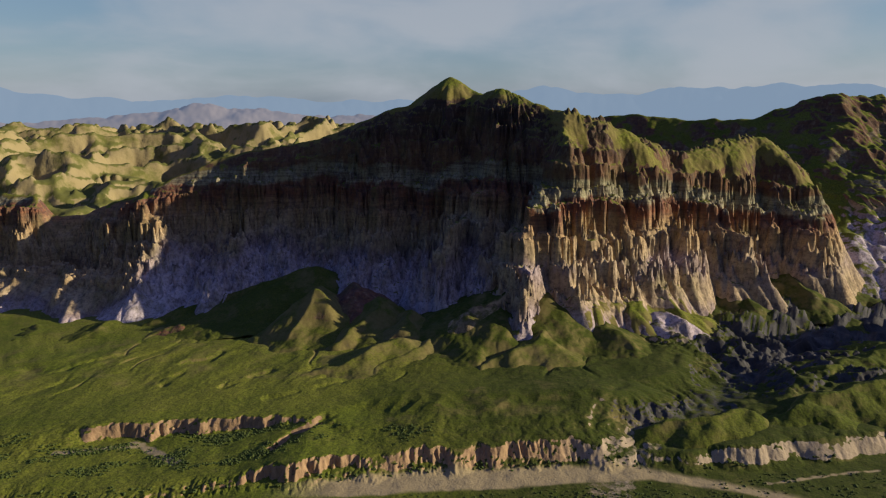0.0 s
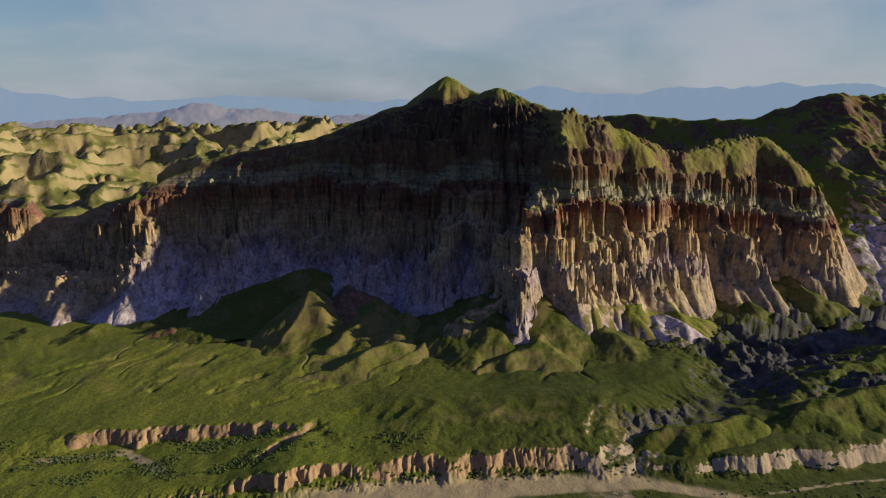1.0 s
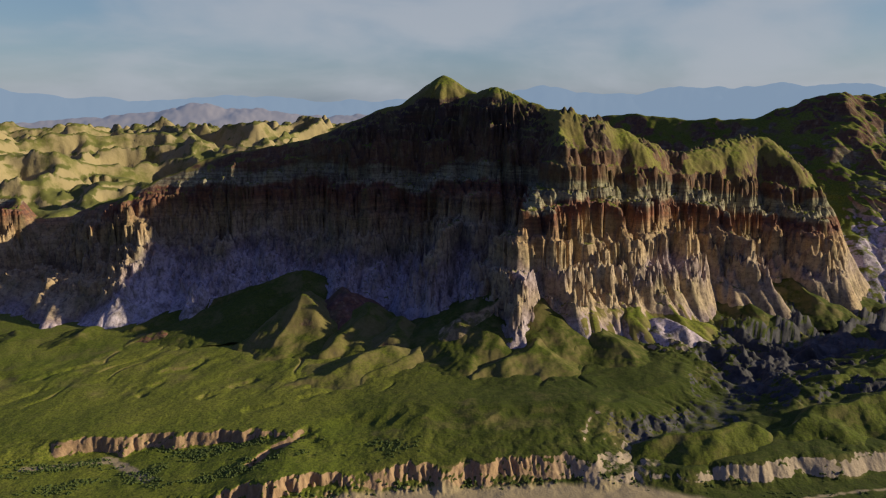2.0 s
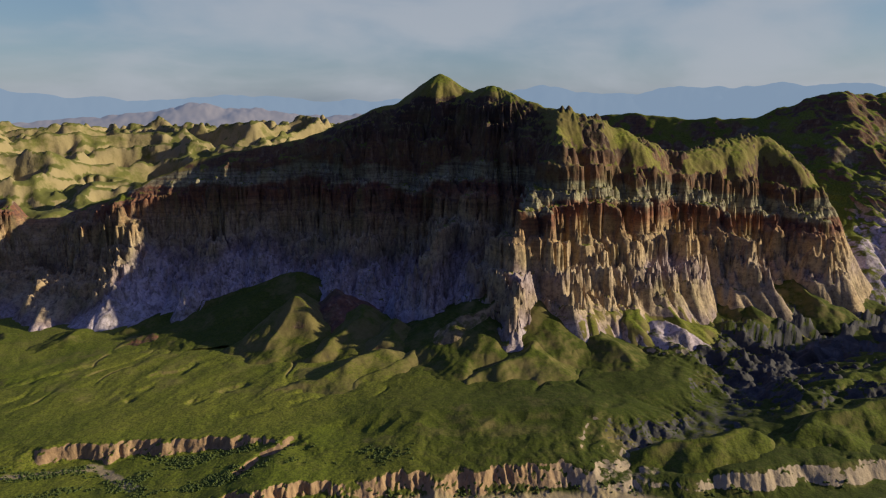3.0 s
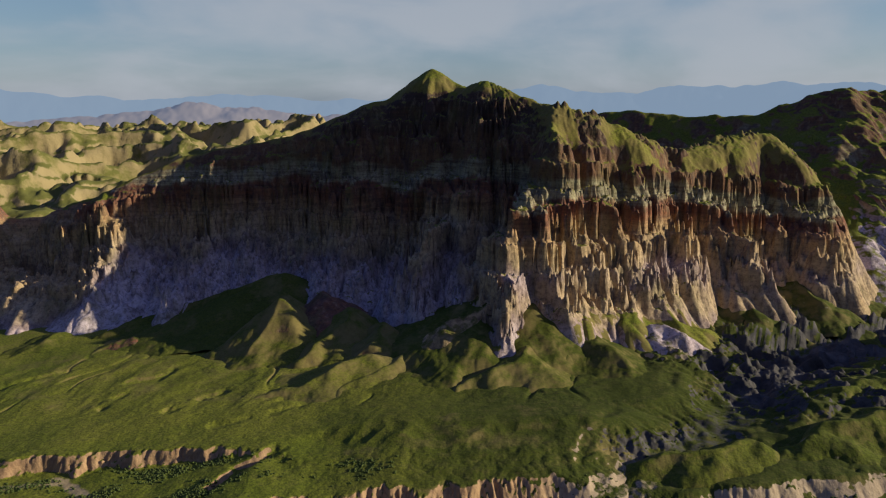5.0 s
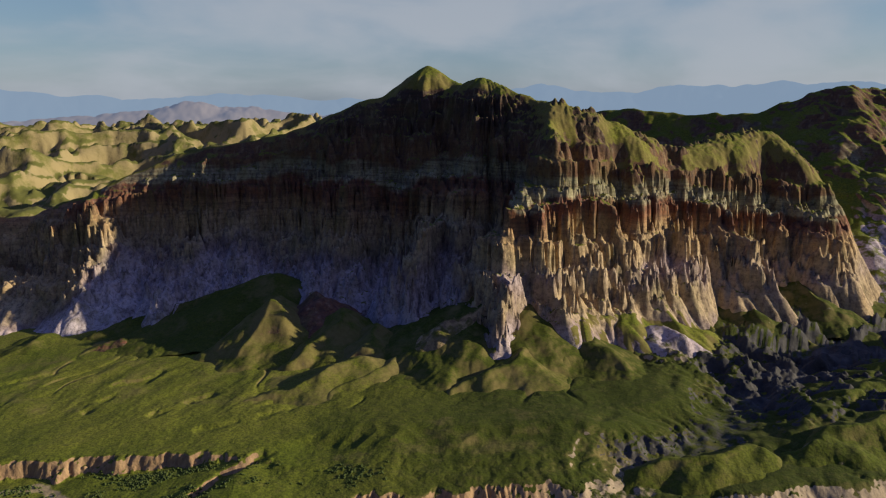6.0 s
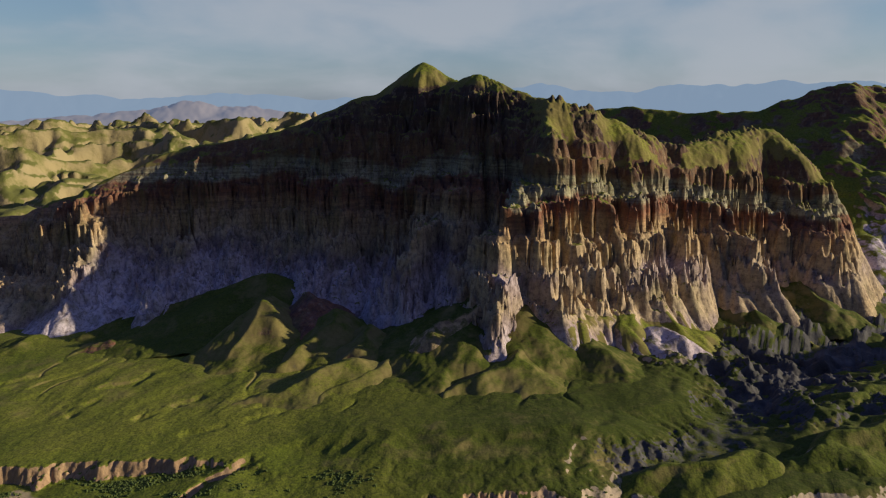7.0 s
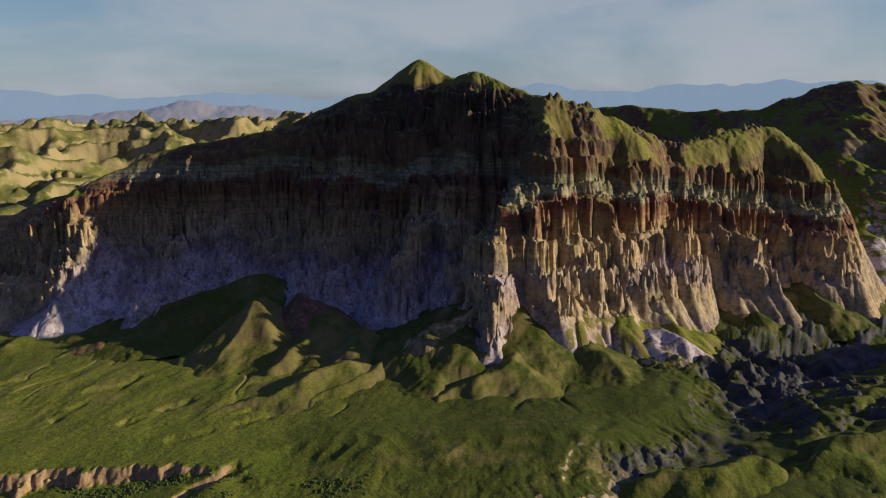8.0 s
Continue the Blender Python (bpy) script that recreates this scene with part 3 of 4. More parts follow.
# height of the bed as a share of the way to the cap rock; half its thickness; how far it stands out; size and depth of its flutes; where: 1 right, -1 left, 0 both
BEDS = [(0.10, 4.0, 3.0, 16, 11, 0), (0.25, 4.0, 4.5, 17, 13, 0), (0.40, 4.5, 8.0, 18, 14, 0), (0.55, 5.0, 12.0, 16, 16, 0), (0.72, 5.0, 13.0, 20, 17, 0), (0.88, 3.0, 5.5, 15, 12, 0), (0.995, 3.4, 9.0, 27, 13, 0),
        (1.12, 3.2, 7.0, 30, 15, -1), (1.25, 3.4, 7.5, 24, 15, -1), (1.40, 3.4, 7.5, 26, 14, -1), (1.56, 3.0, 5.0, 22, 12, -1), (1.16, 3.0, 4.0, 26, 8, 1), (1.32, 3.0, 3.5, 24, 8, 1)]


def mountain_height(x, y):
    right = step(x + 6 * fbm(x, y, 40, 2, 132), 66, 96)
    behind = line_y(x, CREST + RIGHT_CREST[1:]) - y
    cove = sum(deep * np.exp(-((x + 7 * fbm(x, y, 50, 2, 141) - at) / wide) ** 2) for at, deep, wide in COVES)
    cove = cove + mixed(26, 20, right) * (0.42 - billow(x + right * (0.6 * (y - 680) - 0.2 * (x - 82)), 0.4 * y, 52, 2, 131, 0.5)) * step(x, 450, 410)
    y0, y = y, y - cove * step(behind, 12, 58)
    worn, smooth = WORN_MOUNTAIN(x, y), SMOOTH_CREST(x, y)
    steep = np.hypot(SMOOTH_CREST(x + 3, y) - smooth, SMOOTH_CREST(x, y + 3) - smooth) / 3
    y = y0
    cap = cap_rock(x, y) + 5 * fbm(x, y, 80, 2, 114) + 5 * fbm(x, y, 38, 2, 127)
    body = mixed(smooth, worn, 0.5)
    across = x + right * (0.6 * (y - 680) - 0.2 * (x - 82)) + 5 * fbm(x, y, 34, 2, 138)
    down = 0.4 * y + right * 0.24 * (x - 82) + 0.40 * body
    low = mixed(mixed(50, 34, step(x, -150, -240)), 61, right)
    rock = step(body, low, low + 20) * step(x, 460, 410)
    calm = mixed(0.12, 1.0, step(body, 254, 232)) * mixed(1.0, step(behind, 4, 34), step(x, 40, -10))
    turf = step(x, 102, 132) * step(body, cap + 4, cap + 18)
    for line, deep, wide in RAVINES:
        d, share = distance(x, y, line)
        body = body - deep * step(d + 3 * fbm(x, y, 16, 2, 139), wide, 0) * step(share, 0, 0.2) * step(share, 1, 0.75)
    grassy = body + (smooth - worn) * 0.5 + 4 * (0.45 - billow(0.8 * x + 0.6 * y, 0.35 * (0.6 * x - 0.8 * y), 30, 3, 128)) + crags(x, y) * 8 * (billow(x, y, 11, 2, 133) - 0.3)
    base = mixed(body, grassy, turf)
    share = (base - 36) / (cap - 36)
    # flutes, different in each bed
    total, weight = np.zeros(x.shape), np.full(x.shape, 1e-3)
    for k, (level, thick, out, size, deep, side) in enumerate(BEDS):
        near = np.abs(share - level) < 0.22
        near &= (x > 70) if side > 0 else (x < 110) if side < 0 else True
        ba, bd = across[near] + 31 * k, down[near]
        flute = 0.95 * deep * (step(billow(ba, bd, size, 2, 500 + 7 * k, 0.5), 0.04, 0.62) - 0.62) + 0.6 * deep * (step(billow(ba, bd * 1.3, size * 0.45, 2, 503 + 7 * k, 0.5), 0.0, 0.5) - 0.7)
        w = np.exp(-((share[near] - level) / 0.075) ** 2) * (right[near] if side > 0 else 1 - right[near] if side < 0 else 1.0)
        total[near] += w * flute
        weight[near] += w
    z = base + rock * calm * (1 - 0.95 * turf) * np.clip(0.85 * steep, 0.7, 2.6) * total / weight
    # steep faces between benches
    fluted, raised = (z - 36) / (cap - 36), np.zeros(x.shape)
    for k, (level, thick, out, size, deep, side) in enumerate(BEDS):
        near = np.abs(fluted - level) < 0.16
        near &= (x > 70) if side > 0 else (x < 110) if side < 0 else True
        bx, by = x[near], y[near]
        u = (fluted[near] - level) * (cap[near] - 36) / thick
        keep = rock[near] * calm[near] * (0.5 + 0.5 * step(fbm(bx, by, 60, 2, 505 + 7 * k), -0.4, 0.1))
        keep = keep * (right[near] * crags(bx, by) if side > 0 else 1 - right[near] if side < 0 else 1.0)
        raised[near] += keep * np.tanh(u) * np.exp(-(u / 3.2) ** 2) * out
    z = z + raised
    # the foot: small sharp ridges and pinnacles of bleached clay
    foot = rock * step(share, 0.50, 0.34) * np.clip(steep, 0.6, 1.4) * mixed(1.0, 0.2, step(x, -325, -375))
    z = z + foot * (17 * ((1 - billow(across, 1.5 * down, 15, 3, 115, 0.55)) ** 2 - 0.36) + 3 * (billow(x, y, 8, 2, 119) - 0.42))
    z = z + rock * calm * mixed(1.0, 0.4, turf) * (1.6 * fbm(x, y, 5.5, 2, 113) + 4.0 * (billow(x, y, 10, 2, 126, 0.6) - 0.42))
    ledge = rock * calm * (1 - 0.9 * turf) * step(share, 0.45, 0.6) * step(fbm(x, y, 50, 2, 116), -0.5, 0.2)
    return z + 0.7 * ledge * np.sin(2 * np.pi * (z - cap + 3 * fbm(x, y, 40, 2, 117)) / 9.0)


class Sampled(Eroded):
    """A field read off once on an even grid."""

    def __init__(self, x0, x1, y0, y1, cell, height):
        self.x0, self.y0, self.cell = x0, y0, cell
        self.z = height(*np.meshgrid(np.arange(x0, x1, cell), np.arange(y0, y1, cell)))


MOUNTAIN = Sampled(-680, 660, 545, 1090, 2.0, mountain_height)


def mountain():
    x, y = fan(-35.5, 34.5, 545, 1080, 0.068, 0.95)
    z = mountain_height(x, y)
    s = steepness(x, y, z)
    floor = land(x, y)
    bed = z - cap_rock(x, y) - 10 * fbm(x, y, 70, 3, 137) + 12 * step(x, 40, -40) - 8 * step(x, -240, -320) + 12 * step(x, 40, 90)
    bed = bed + 40 * (step(x, 28, 58) + step(x, -325, -360)) * step(bed, -58, -96) - 14 * step(x, 40, 90) * step(bed, -14, -30)
    kind = step(x, 95, 128) * step(bed, -5, 15)
    grass = 0.95 - 0.9 * step(s, mixed(0.7, 1.5, kind), mixed(1.5, 3.2, kind)) - 0.35 * step(bed, 5, -25) * step(bed, -130, -70) + 0.1 * step(bed, 20, 60) + 0.8 * step(z, 248, 262) - 0.75 * step(x, -185, -225) * step(bed, -25, -45)
    grass = grass + 0.75 * step(z, 94, 72) * step(x, 0, 50) * step(y, 705, 665) * step(s, 1.6, 0.8) + 0.1 * kind - 0.6 * crags(x, y) * kind
    base = tagged(new("mountain"), "layered badland mountain with fluted red and cream cliffs and grassy crest", "mountain")
    zone = np.digitize(bed + 8 * fbm(x, y, 60, 2, 125), [-72, -16, 10])
    values = {"grass": grass, "bed": bed, "dry": 0.15 + 0.5 * step(s, 0.4, 1.0)}
    labels = ("pale scree apron with small pinnacles", "fluted tan and red columns", "pale cap rock band", "dark grassy upper slopes")
    for n, (name, label) in enumerate(zip(("apron", "cliff", "cap_rock", "crest"), labels)):
        mesh = field_mesh(name, x, y, z, z > floor - 3, ROCK, values, zone == n)
        ob = tagged(new(name, mesh), label)
        ob.parent = base


mountain()


# ---- hills at its foot, and mounds by the gully ----
# gold: share by which a hill's green gives way to tan
def hill(name, lines, slope, label, rough=3.0, bare=0.0, bed=0.0, group="grassy hills at the foot of the mountain", reach=60, material=None, fine=1.0, pale=0.0, knee=(1e4, 0.0), wear=0.012, gold=0.0):
    xs, ys = [p[0] for line in lines for p in line], [p[1] for line in lines for p in line]
    x, y = np.meshgrid(np.arange(min(xs) - reach, max(xs) + reach, fine), np.arange(min(ys) - reach, max(ys) + reach, fine))

    def height(x, y):
        wx, wy = x + 7 * fbm(x, y, 34, 2, 201), y + 7 * fbm(x, y, 34, 2, 202)
        return joined([ridge_field(wx, wy, line, slope, 0.004, knee=knee) for line in lines], 2.0) + rough * (billow(x, y, 24, 2, 203) - 0.4) + 0.12 * rough * fbm(x, y, 5, 2, 204)

    worn = Eroded(min(xs) - reach, max(xs) + reach, min(ys) - reach, max(ys) + reach, 1.3, height, 9 if wear else 0, wear)
    z = worn(x, y) + 0.25 * fbm(x, y, 4, 2, 205)
    s = steepness(x, y, z)
    floor = np.maximum(land(x, y), MOUNTAIN(x, y)) if max(ys) > 540 else land(x, y)
    grass = 1.0 - bare - 0.6 * step(s, 0.7, 1.4)
    keep = (z > floor - 1.0) & (y > line_y(x, RIVER_BANK) + 1)
    # hills get much of the darker green, a little more to the right
    mesh = field_mesh(name, x, y, z, keep, material or ROCK, {"grass": grass, "bed": np.full(x.shape, bed) + 0.3 * z, "pale": np.full(x.shape, max(bare, pale)), "deep_green": (1 - gold) * ((0.35 if material else 0.65) + 0.2 * step(x, -60, 90)), "dry": 0.4 * gold + (0.08 if material else 0.24) + 0.35 * step(s, 0.3, 0.9)})
    return tagged(new(name, mesh), label, "hill", group)


hill("hill", [[(-128, 690, 66), (-122, 655, 71), (-146, 615, 40)], [(-122, 655, 71), (-100, 642, 54)]], 0.84, "pyramid-shaped grassy hill with a sharp sunlit edge", 1.5, gold=0.2)
hill("hill", [[(-62, 665, 62), (-65, 637, 59), (-100, 600, 38)]], 0.65, "small grassy hill with a rounded crest", 2.0, gold=0.3)
hill("hill", [[(-34, 632, 58), (-33, 613, 53), (-60, 585, 38)]], 0.6, "low grassy hill with bare soil patches", 2.5, 0.15, gold=0.3)
hill("hill", [[(68, 624, 82), (48, 611, 75), (28, 602, 70), (6, 592, 50)]], 0.85, "pale rocky knoll with a grassy back", 5.0, 0.45, -70)
hill("hill", [[(92, 596, 56), (82, 566, 54), (56, 548, 47), (26, 534, 40)], [(82, 566, 54), (104, 552, 46)]], 0.5, "smooth grassy hill with a shaded flank", 2.0, gold=0.3)
hill("hill", [[(70, 642, 94), (92, 632, 84), (112, 612, 66), (130, 592, 50)]], 0.7, "steep grassy bank below the pale prow", 2.0, reach=105)
hill("hill", [[(98, 632, 66), (106, 596, 57), (116, 572, 49)]], 0.55, "grassy spur below the cliffs", 2.5, 0.1)
hill("hill", [[(138, 612, 58), (150, 584, 54), (160, 560, 46)]], 0.45, "broad grassy hill below the cliffs", 2.0)
hill("hill", [[(200, 625, 60), (228, 620, 52), (240, 600, 38)]], 0.9, "bleached clay outcrop with grassy top", 6.0, 0.6, -120)
hill("hill", [[(-140, 745, 74), (-167, 742, 68), (-212, 740, 53), (-262, 726, 40), (-312, 694, 24)]], 0.5, "low grassy ridge beside the shaded slope", 1.5)
hill("hill", [[(-238, 672, 33), (-225, 640, 29), (-245, 610, 23)]], 0.36, "small grassy spur on the meadow's edge", 1.5)
hill("hill", [[(-288, 682, 25), (-285, 655, 24), (-300, 625, 21)]], 0.34, "small grassy spur with a dry golden end", 1.5, gold=0.6)
hill("hill", [[(-354, 696, 26), (-354, 674, 26), (-372, 645, 18)]], 0.34, "low grassy hill with a bare pale tip", 1.5, 0.1)
hill("hill", [[(-430, 700, 20), (-420, 675, 19), (-440, 640, 13)]], 0.32, "low grassy hill with bare edges", 2.0, 0.1)
hill("hill", [[(300, 720, 64), (318, 690, 52), (330, 662, 36)]], 0.6, "low spur of grass and bare clay below the cliffs", 4.0, 0.2, -12)
hill("hill", [[(380, 750, 66), (396, 722, 54), (404, 694, 38)]], 0.6, "green spur with a sharp edge below the cliffs", 3.0, 0.1, -12)
hill("hill", [[(440, 800, 72), (452, 770, 56), (456, 740, 38)]], 0.6, "green spur between two ravines", 3.0, 0.1, -12)
hill("hill", [[(250, 690, 60), (262, 664, 46), (275, 640, 32)]], 0.7, "pale clay spur with thin grass", 5.0, 0.3, -16)
hill("clay_knoll", [[(-88, 684, 72), (-80, 664, 67)]], 0.75, "low red clay knoll below the dark cliffs", 3.0, 1.2, -32, "red clay knolls", 30)
hill("clay_knoll", [[(-262, 672, 32), (-280, 665, 27)]], 0.4, "small red clay patch beside the shaded slope", 3.5, 0.5, -20, "red clay knolls", 26)
hill("hill", [[(20, 640, 66), (5, 605, 52), (-25, 575, 40)]], 0.6, "grassy spur beside a pale knoll", 2.0, 0.1)
hill("hill", [[(-10, 590, 46), (-28, 560, 42), (-55, 530, 37)]], 0.4, "low golden rise on the meadow", 1.0, gold=0.5)
hill("hill", [[(-38, 578, 48), (-64, 557, 45), (-92, 538, 38), (-112, 526, 33)]], 0.36, "long low rise of golden grass", 1.2, gold=0.5)
hill("mound", [[(138, 434, 35), (165, 438, 39), (190, 444, 41), (214, 450, 40)]], 0.62, "green mound with a bleached fluted front", 2.0, 0.0, -120, "mounds by the gully", 30, GROUND, 0.8, 0.5)
hill("mound", [[(240, 452, 40), (268, 462, 47), (302, 474, 50), (345, 490, 54)]], 0.6, "large green mound with a pale eroded flank", 3.0, 0.0, -120, "mounds by the gully", 45, GROUND, 0.8, 0.6)
hill("mound", [[(300, 520, 44), (335, 532, 47), (390, 560, 52)]], 0.45, "grey-green clay mound beside the gully", 4.0, 0.3, -120, "mounds by the gully", 45, GROUND, 0.8, 0.6)


# ---- ridges behind ----
REAR = [
    ([(240, 1250, 226), (313, 1190, 234), (400, 1130, 226), (473, 1085, 230), (540, 1055, 256), (576, 1043, 264), (620, 1050, 262), (700, 1040, 262), (800, 1060, 250)], 0.95),
    ([(640, 1040, 258), (578, 980, 202), (545, 905, 140), (516, 860, 112), (504, 815, 64), (500, 780, 36)], 1.15),
    ([(700, 1040, 262), (690, 930, 200), (670, 840, 110), (660, 780, 60)], 0.9),
    # unseen ridge right of the view; its shadow falls on the clay ground
    ([(620, 650, 60), (600, 625, 128), (578, 570, 124), (566, 525, 90), (560, 480, 44)], 1.5),
]


def rear_core(x, y):
    wx, wy = x + 9 * fbm(x, y, 60, 3, 301), y + 9 * fbm(x, y, 60, 3, 302)
    return joined([ridge_field(wx, wy, line, slope, 0.001, [(60, 5.0), (24, 2.0)], 310 + 9 * k) for k, (line, slope) in enumerate(REAR)], 3.0) + 2 * fbm(x, y, 20, 3, 303)


WORN_REAR = Eroded(150, 960, 440, 1420, 3.0, rear_core, 9, 0.022)


def rear_height(x, y):
    z = WORN_REAR(x, y)
    rocky = mixed(0.25, 1.0, step(x, 480, 560)) * step(z, 40, 80)
    return z + 12 * (0.42 - billow(0.7 * x + 0.7 * y, 0.5 * (0.7 * x - 0.7 * y), 30, 3, 304, 0.55)) * rocky


def rear_mountain():
    x, y = fan(10, 52, 640, 1400, 0.085, 1.4)
    z = rear_height(x, y)
    s = steepness(x, y, z)
    bed = along(z, [(40, -125), (100, -118), (140, 12), (260, 16)]) + 5 * fbm(x, y, 40, 2, 305)
    grass = 1.0 - 0.75 * step(s, 0.75, 1.3) - 0.5 * step(z, 120, 80) - 0.15 * step(x, 470, 540)
    mesh = field_mesh("mountain", x, y, z, z > land(x, y) - 3, ROCK, {"grass": grass, "bed": bed, "dry": 0.5 * step(s, 0.5, 1.2)})
    tagged(new("mountain", mesh), "dark grassy ridge with rocky towers behind the main mountain", "mountain")


rear_mountain()


def badlands_core(x, y):
    r = np.hypot(x, y)
    top = along(r, [(950, 60), (1150, 75), (1500, 112), (1800, 138), (2300, 135), (2900, 110), (3300, 60)])
    wx, wy = x + 60 * fbm(x, y, 300, 2, 405), y + 60 * fbm(x, y, 300, 2, 406)
    crest = 1.0 - np.minimum(1, 1.5 * np.abs(perlin(wx / 215, wy / 190, 401)))
    shape = 0.85 * crest + 0.3 * fbm(x, y, 150, 4, 402)
    return 34 + top * (0.35 + shape) - 260 * step(x + 0.12 * (y - 1200), -60, 130) - 120 * step(r, 1050, 950)


WORN_BADLANDS = Eroded(-2300, 480, 560, 3340, 7.0, badlands_core, 9, 0.13)


BLUFFS = [[(-680, 1290, 122), (-640, 1272, 128), (-596, 1262, 126), (-556, 1268, 116)], [(-860, 1236, 96), (-800, 1240, 98), (-752, 1244, 84)]]


def badlands_height(x, y):
    z = WORN_BADLANDS(x, y)
    z = z + 20 * (0.5 - billow(x, y, 95, 2, 407, 0.5)) + 8 * (0.45 - billow(x, y, 46, 3, 409, 0.55))
    for line in BLUFFS:
        z = np.maximum(z, ridge_field(x + 8 * fbm(x, y, 40, 2, 411), y + 14 * (billow(x, 0.4 * y, 24, 2, 412) - 0.4), line, 0.25, 0.0, (), 0, (14, 2.2)))
    return z + 1.6 * np.sin(2 * np.pi * (z + 6 * fbm(x, y, 60, 2, 408)) / 19)


def badlands():
    x, y = fan(-40, 8, 960, 3300, 0.11, 5.0)
    z = badlands_height(x, y)
    s = steepness(x, y, z)
    mesh = field_mesh("hills", x, y, z, z > land(x, y) - 6, FAR_ROCK, {"grass": 1.1 - 0.85 * step(s, 0.5, 1.05)})
    tagged(new("badland_hills", mesh), "sunlit yellow badland hills with grassy tops", "hills")


badlands()

# ---- the far ranges ----
def range_mesh(name, low, high, reach, crest, seed, size, material, label, deep=500):
    """A far range: crest gives the height of its skyline by degrees from +y."""
    turn, out = np.meshgrid(np.arange(low, high + 0.01, 0.1), np.linspace(0, 1, 26))
    r = reach + deep * (out - 1)
    t = np.radians(turn)
    x, y = r * np.sin(t), r * np.cos(t)
    top = along(turn, crest)
    z = 20 + (top - 20) * out ** 0.8 + (top - 20) * (0.28 * (billow(x, y, size, 4, seed) - 0.5)) * (0.3 + 0.7 * out)
    mesh = field_mesh(name, x, y, z, None, material)
    tagged(new(name, mesh), label, "mountain range")


# grey rock with the air's bluish haze added as emission
NEAR_HAZE = distant("rock_with_haze_glow", (0.16, 0.14, 0.13), (0.22, 0.19, 0.17), (0.09, 0.115, 0.17))
# nearly black range; its blue is haze painted as emission
FAR_HAZE = distant("painted_blue_haze", (0.02, 0.025, 0.03), (0.025, 0.03, 0.035), (0.215, 0.295, 0.405))
range_mesh("mountain_range", -38, 2, 4400, [(-38, 150), (-26, 170), (-22, 200), (-20.5, 235), (-18.2, 262), (-16, 235), (-13.5, 200), (-9, 190), (2, 150)], 501, 420, NEAR_HAZE, "grey eroded mountain range far away with painted haze")
range_mesh("mountain_range", -180, 180, 4850, [(-180, 300), (-45, 420), (-33, 352), (-31, 300), (-28, 280), (-20, 292), (-10, 290), (0, 290), (4, 330), (8, 372), (12, 352), (16, 350), (21, 388), (28, 386), (36, 360), (60, 380), (180, 300)], 502, 900, FAR_HAZE, "mountain range on the horizon, blue with painted haze", 300)


# ---- shrubs and tussocks ----
def clumps(name, places, sizes, material, label, seed):
    """Low rounded bushes of three leafy lobes each, strewn over places."""
    draw = np.random.RandomState(seed)
    g = (1 + 5 ** 0.5) / 2
    ball = np.array([(-1, g, 0), (1, g, 0), (-1, -g, 0), (1, -g, 0), (0, -1, g), (0, 1, g), (0, -1, -g), (0, 1, -g), (g, 0, -1), (g, 0, 1), (-g, 0, -1), (-g, 0, 1)]) / math.hypot(1, g)
    sides = np.array([(0, 11, 5), (0, 5, 1), (0, 1, 7), (0, 7, 10), (0, 10, 11), (1, 5, 9), (5, 11, 4), (11, 10, 2), (10, 7, 6), (7, 1, 8),
                      (3, 9, 4), (3, 4, 2), (3, 2, 6), (3, 6, 8), (3, 8, 9), (4, 9, 5), (2, 4, 11), (6, 2, 10), (8, 6, 7), (9, 8, 1)])
    count = len(places)
    verts, faces = [], []
    for lobe in range(3):
        shift = draw.uniform(-0.7, 0.7, (count, 1, 3)) * sizes[:, None, None] * (1, 1, 0.25)
        rough = draw.uniform(0.65, 1.25, (count, 12, 1))
        scale = sizes[:, None, None] * draw.uniform(0.45, 0.8, (count, 1, 1)) * np.array((1, 1, 0.75))
        verts.append((places[:, None] + shift + ball[None] * rough * scale + np.array((0, 0, 0.25)) * sizes[:, None, None]).reshape(-1, 3))
        faces.append((sides[None] + 12 * (np.arange(count)[:, None, None] + lobe * count)).reshape(-1, 3))
    verts, faces = np.concatenate(verts), np.concatenate(faces)
    mesh = bpy.data.meshes.new(name)
    mesh.vertices.add(len(verts))
    mesh.vertices.foreach_set("co", verts.astype(np.float32).ravel())
    mesh.loops.add(faces.size)
    mesh.loops.foreach_set("vertex_index", faces.astype(np.int32).ravel())
    mesh.polygons.add(len(faces))
    mesh.polygons.foreach_set("loop_start", np.arange(0, faces.size, 3, dtype=np.int32))
    mesh.update(calc_edges=True)
    mesh.materials.append(material)
    return tagged(new(name, mesh), label, "shrubs", kind="stuff")


def leaf_colour(n, where):
    island = n.add("ShaderNodeNewGeometry").outputs["Random Per Island"]
    c = n.mix(island, (0.05, 0.08, 0.02), (0.11, 0.145, 0.035))
    return n.mix(n.ramp(n.noise(where, 1.6, 4.0, 0.7), [(0.4, 0.0), (0.7, 0.5)]), c, (0.10, 0.115, 0.03))


LEAF = surface("shrub_leaves", leaf_colour, 0.8, [(0.5, 0.2)])


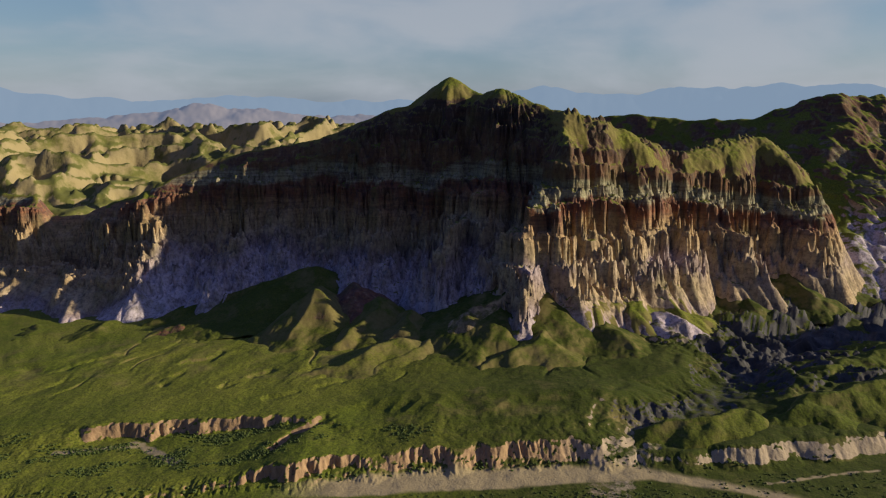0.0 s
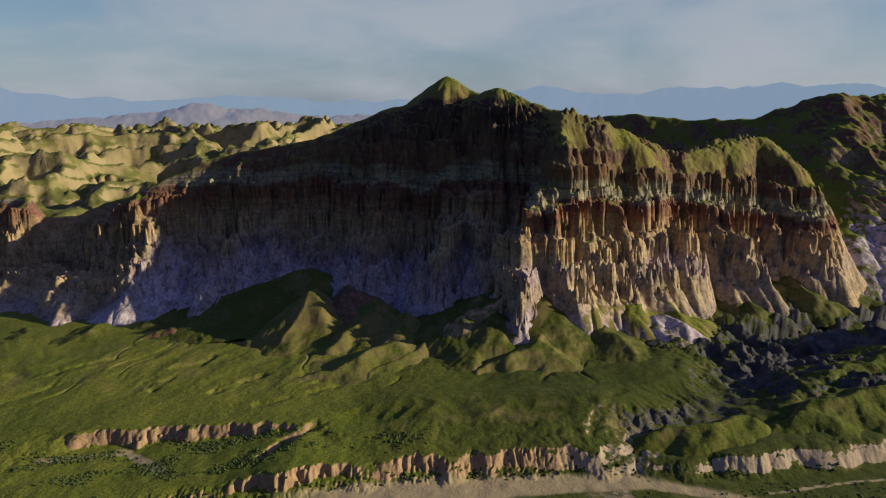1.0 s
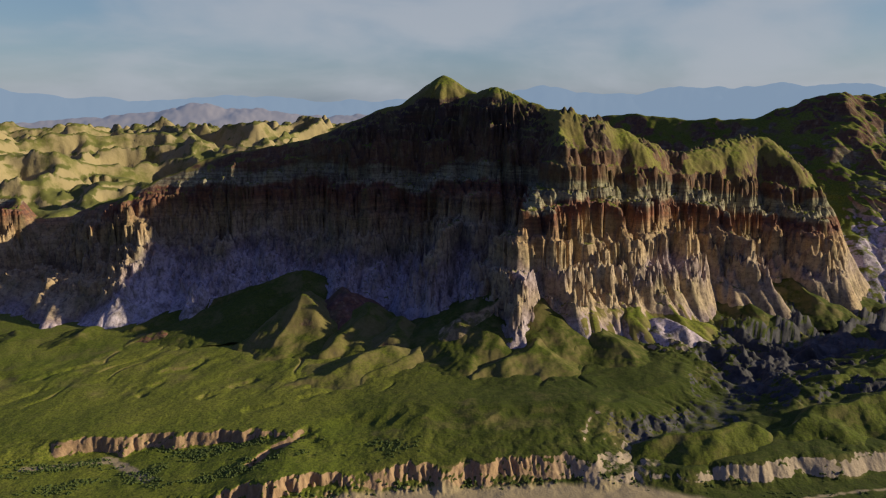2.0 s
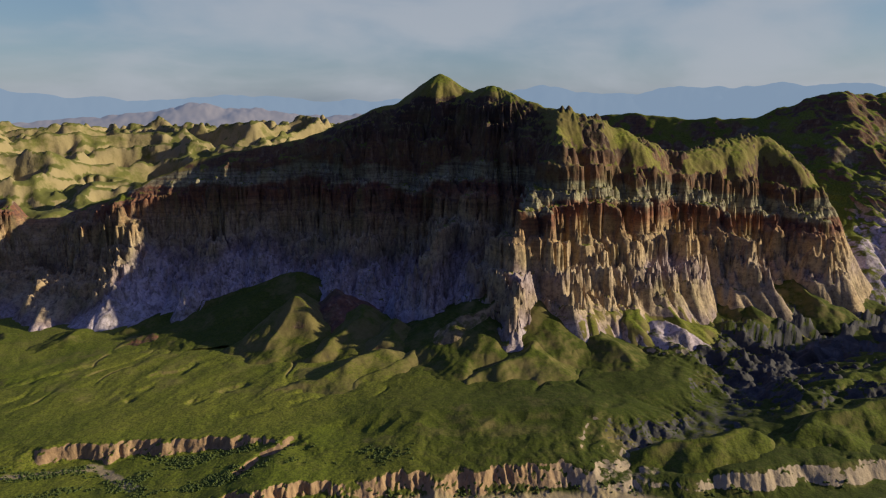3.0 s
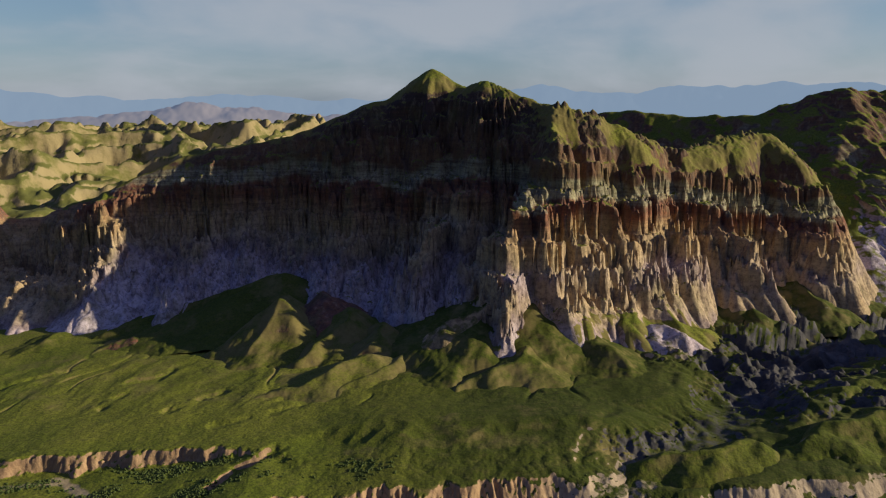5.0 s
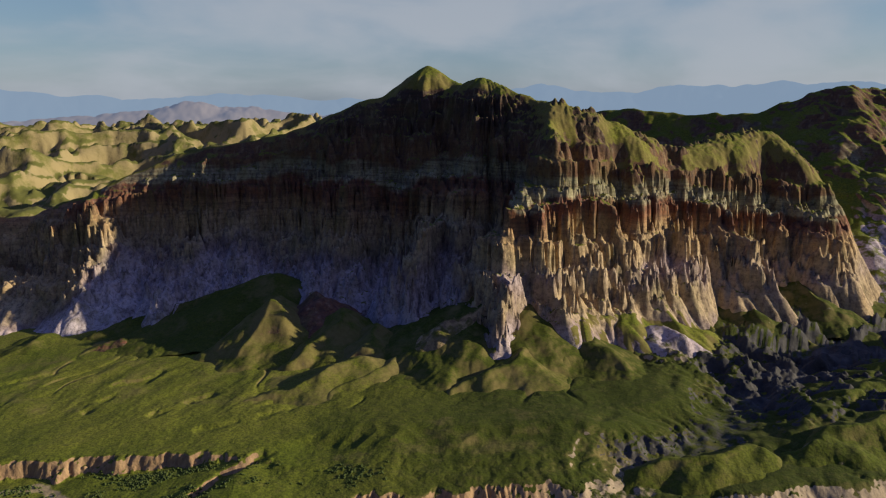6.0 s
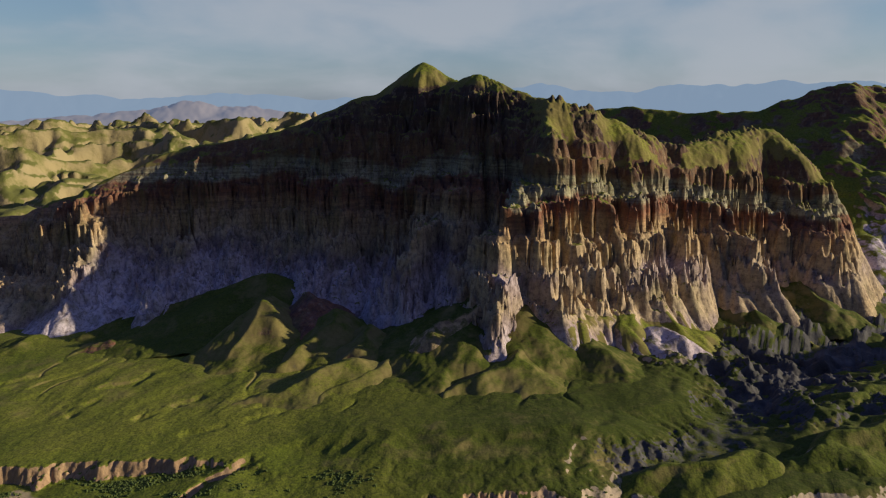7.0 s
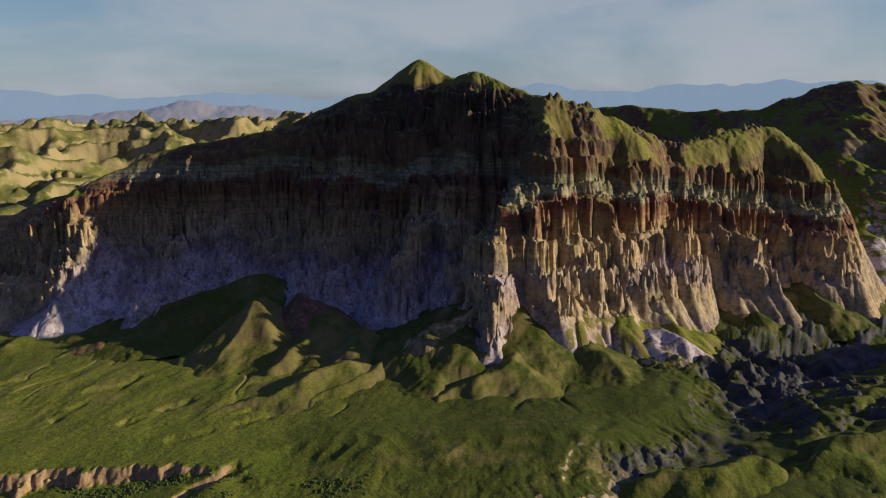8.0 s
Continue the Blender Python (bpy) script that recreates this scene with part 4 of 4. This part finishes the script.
def strewn(count, low_x, high_x, low_y, high_y, allow, seed):
    """Places on the ground, drawn at random and kept where allow, from 0 to 1, is high."""
    draw = np.random.RandomState(seed)
    x, y = draw.uniform(low_x, high_x, count), draw.uniform(low_y, high_y, count)
    kept = allow(x, y) > draw.uniform(0, 1, count)
    x, y = x[kept], y[kept]
    return np.stack([x, y, land(x, y)], -1)


def river_side(x, y):
    return y - line_y(x, RIVER_BANK)


terrace = strewn(16000, -380, 70, 385, 462, lambda x, y: step(river_side(x, y), 7, 14) * step(fbm(x, 2.2 * y, 42, 3, 601), -0.05, 0.45) * step(y, line_y(x, SCARP) - 4, line_y(x, SCARP) - 14) * step(x, 10, -50), 1)
foot = strewn(3600, -300, 330, 355, 415, lambda x, y: step(np.abs(river_side(x, y) + 9 + 2 * fbm(x, y, 15, 2, 602)), 4, 1.5) * step(fbm(x, y, 20, 2, 603), -0.5, 0.1), 2)
shore = strewn(9000, -320, 420, 325, 400, lambda x, y: step(river_side(x, y), -along(x, [(-110, 24), (-30, 35), (40, 35), (127, 28), (175, 40), (220, 60)]), -along(x, [(-110, 28), (-30, 39), (40, 39), (127, 32), (175, 44), (220, 64)])) * step(fbm(x, 2 * y, 26, 3, 604), -0.3, 0.4) + step(x, 150, 220) * step(river_side(x, y), -16, -20) * step(fbm(x, 2.5 * y, 22, 3, 605), -0.2, 0.4), 3)
vale = strewn(2200, 90, 460, 400, 640, lambda x, y: step(distance(x, y, GULLY)[0], 34, 8) * step(fbm(x, y, 30, 3, 606), -0.1, 0.4), 4)
for k, (places, name, label, low, high) in enumerate((
        (terrace, "shrubs", "dark green scrub on the lower grassy terrace", 0.45, 1.2), (foot, "shrubs", "row of dark bushes along the foot of the earth bank", 0.5, 1.5),
        (shore, "shrubs", "low green scrub beside the sandy river bed", 0.4, 1.0), (vale, "shrubs", "sparse dark scrub along the gully", 0.4, 1.1))):
    clumps(name, places, np.random.RandomState(20 + k).uniform(low, high, len(places)), LEAF, label, 30 + k)
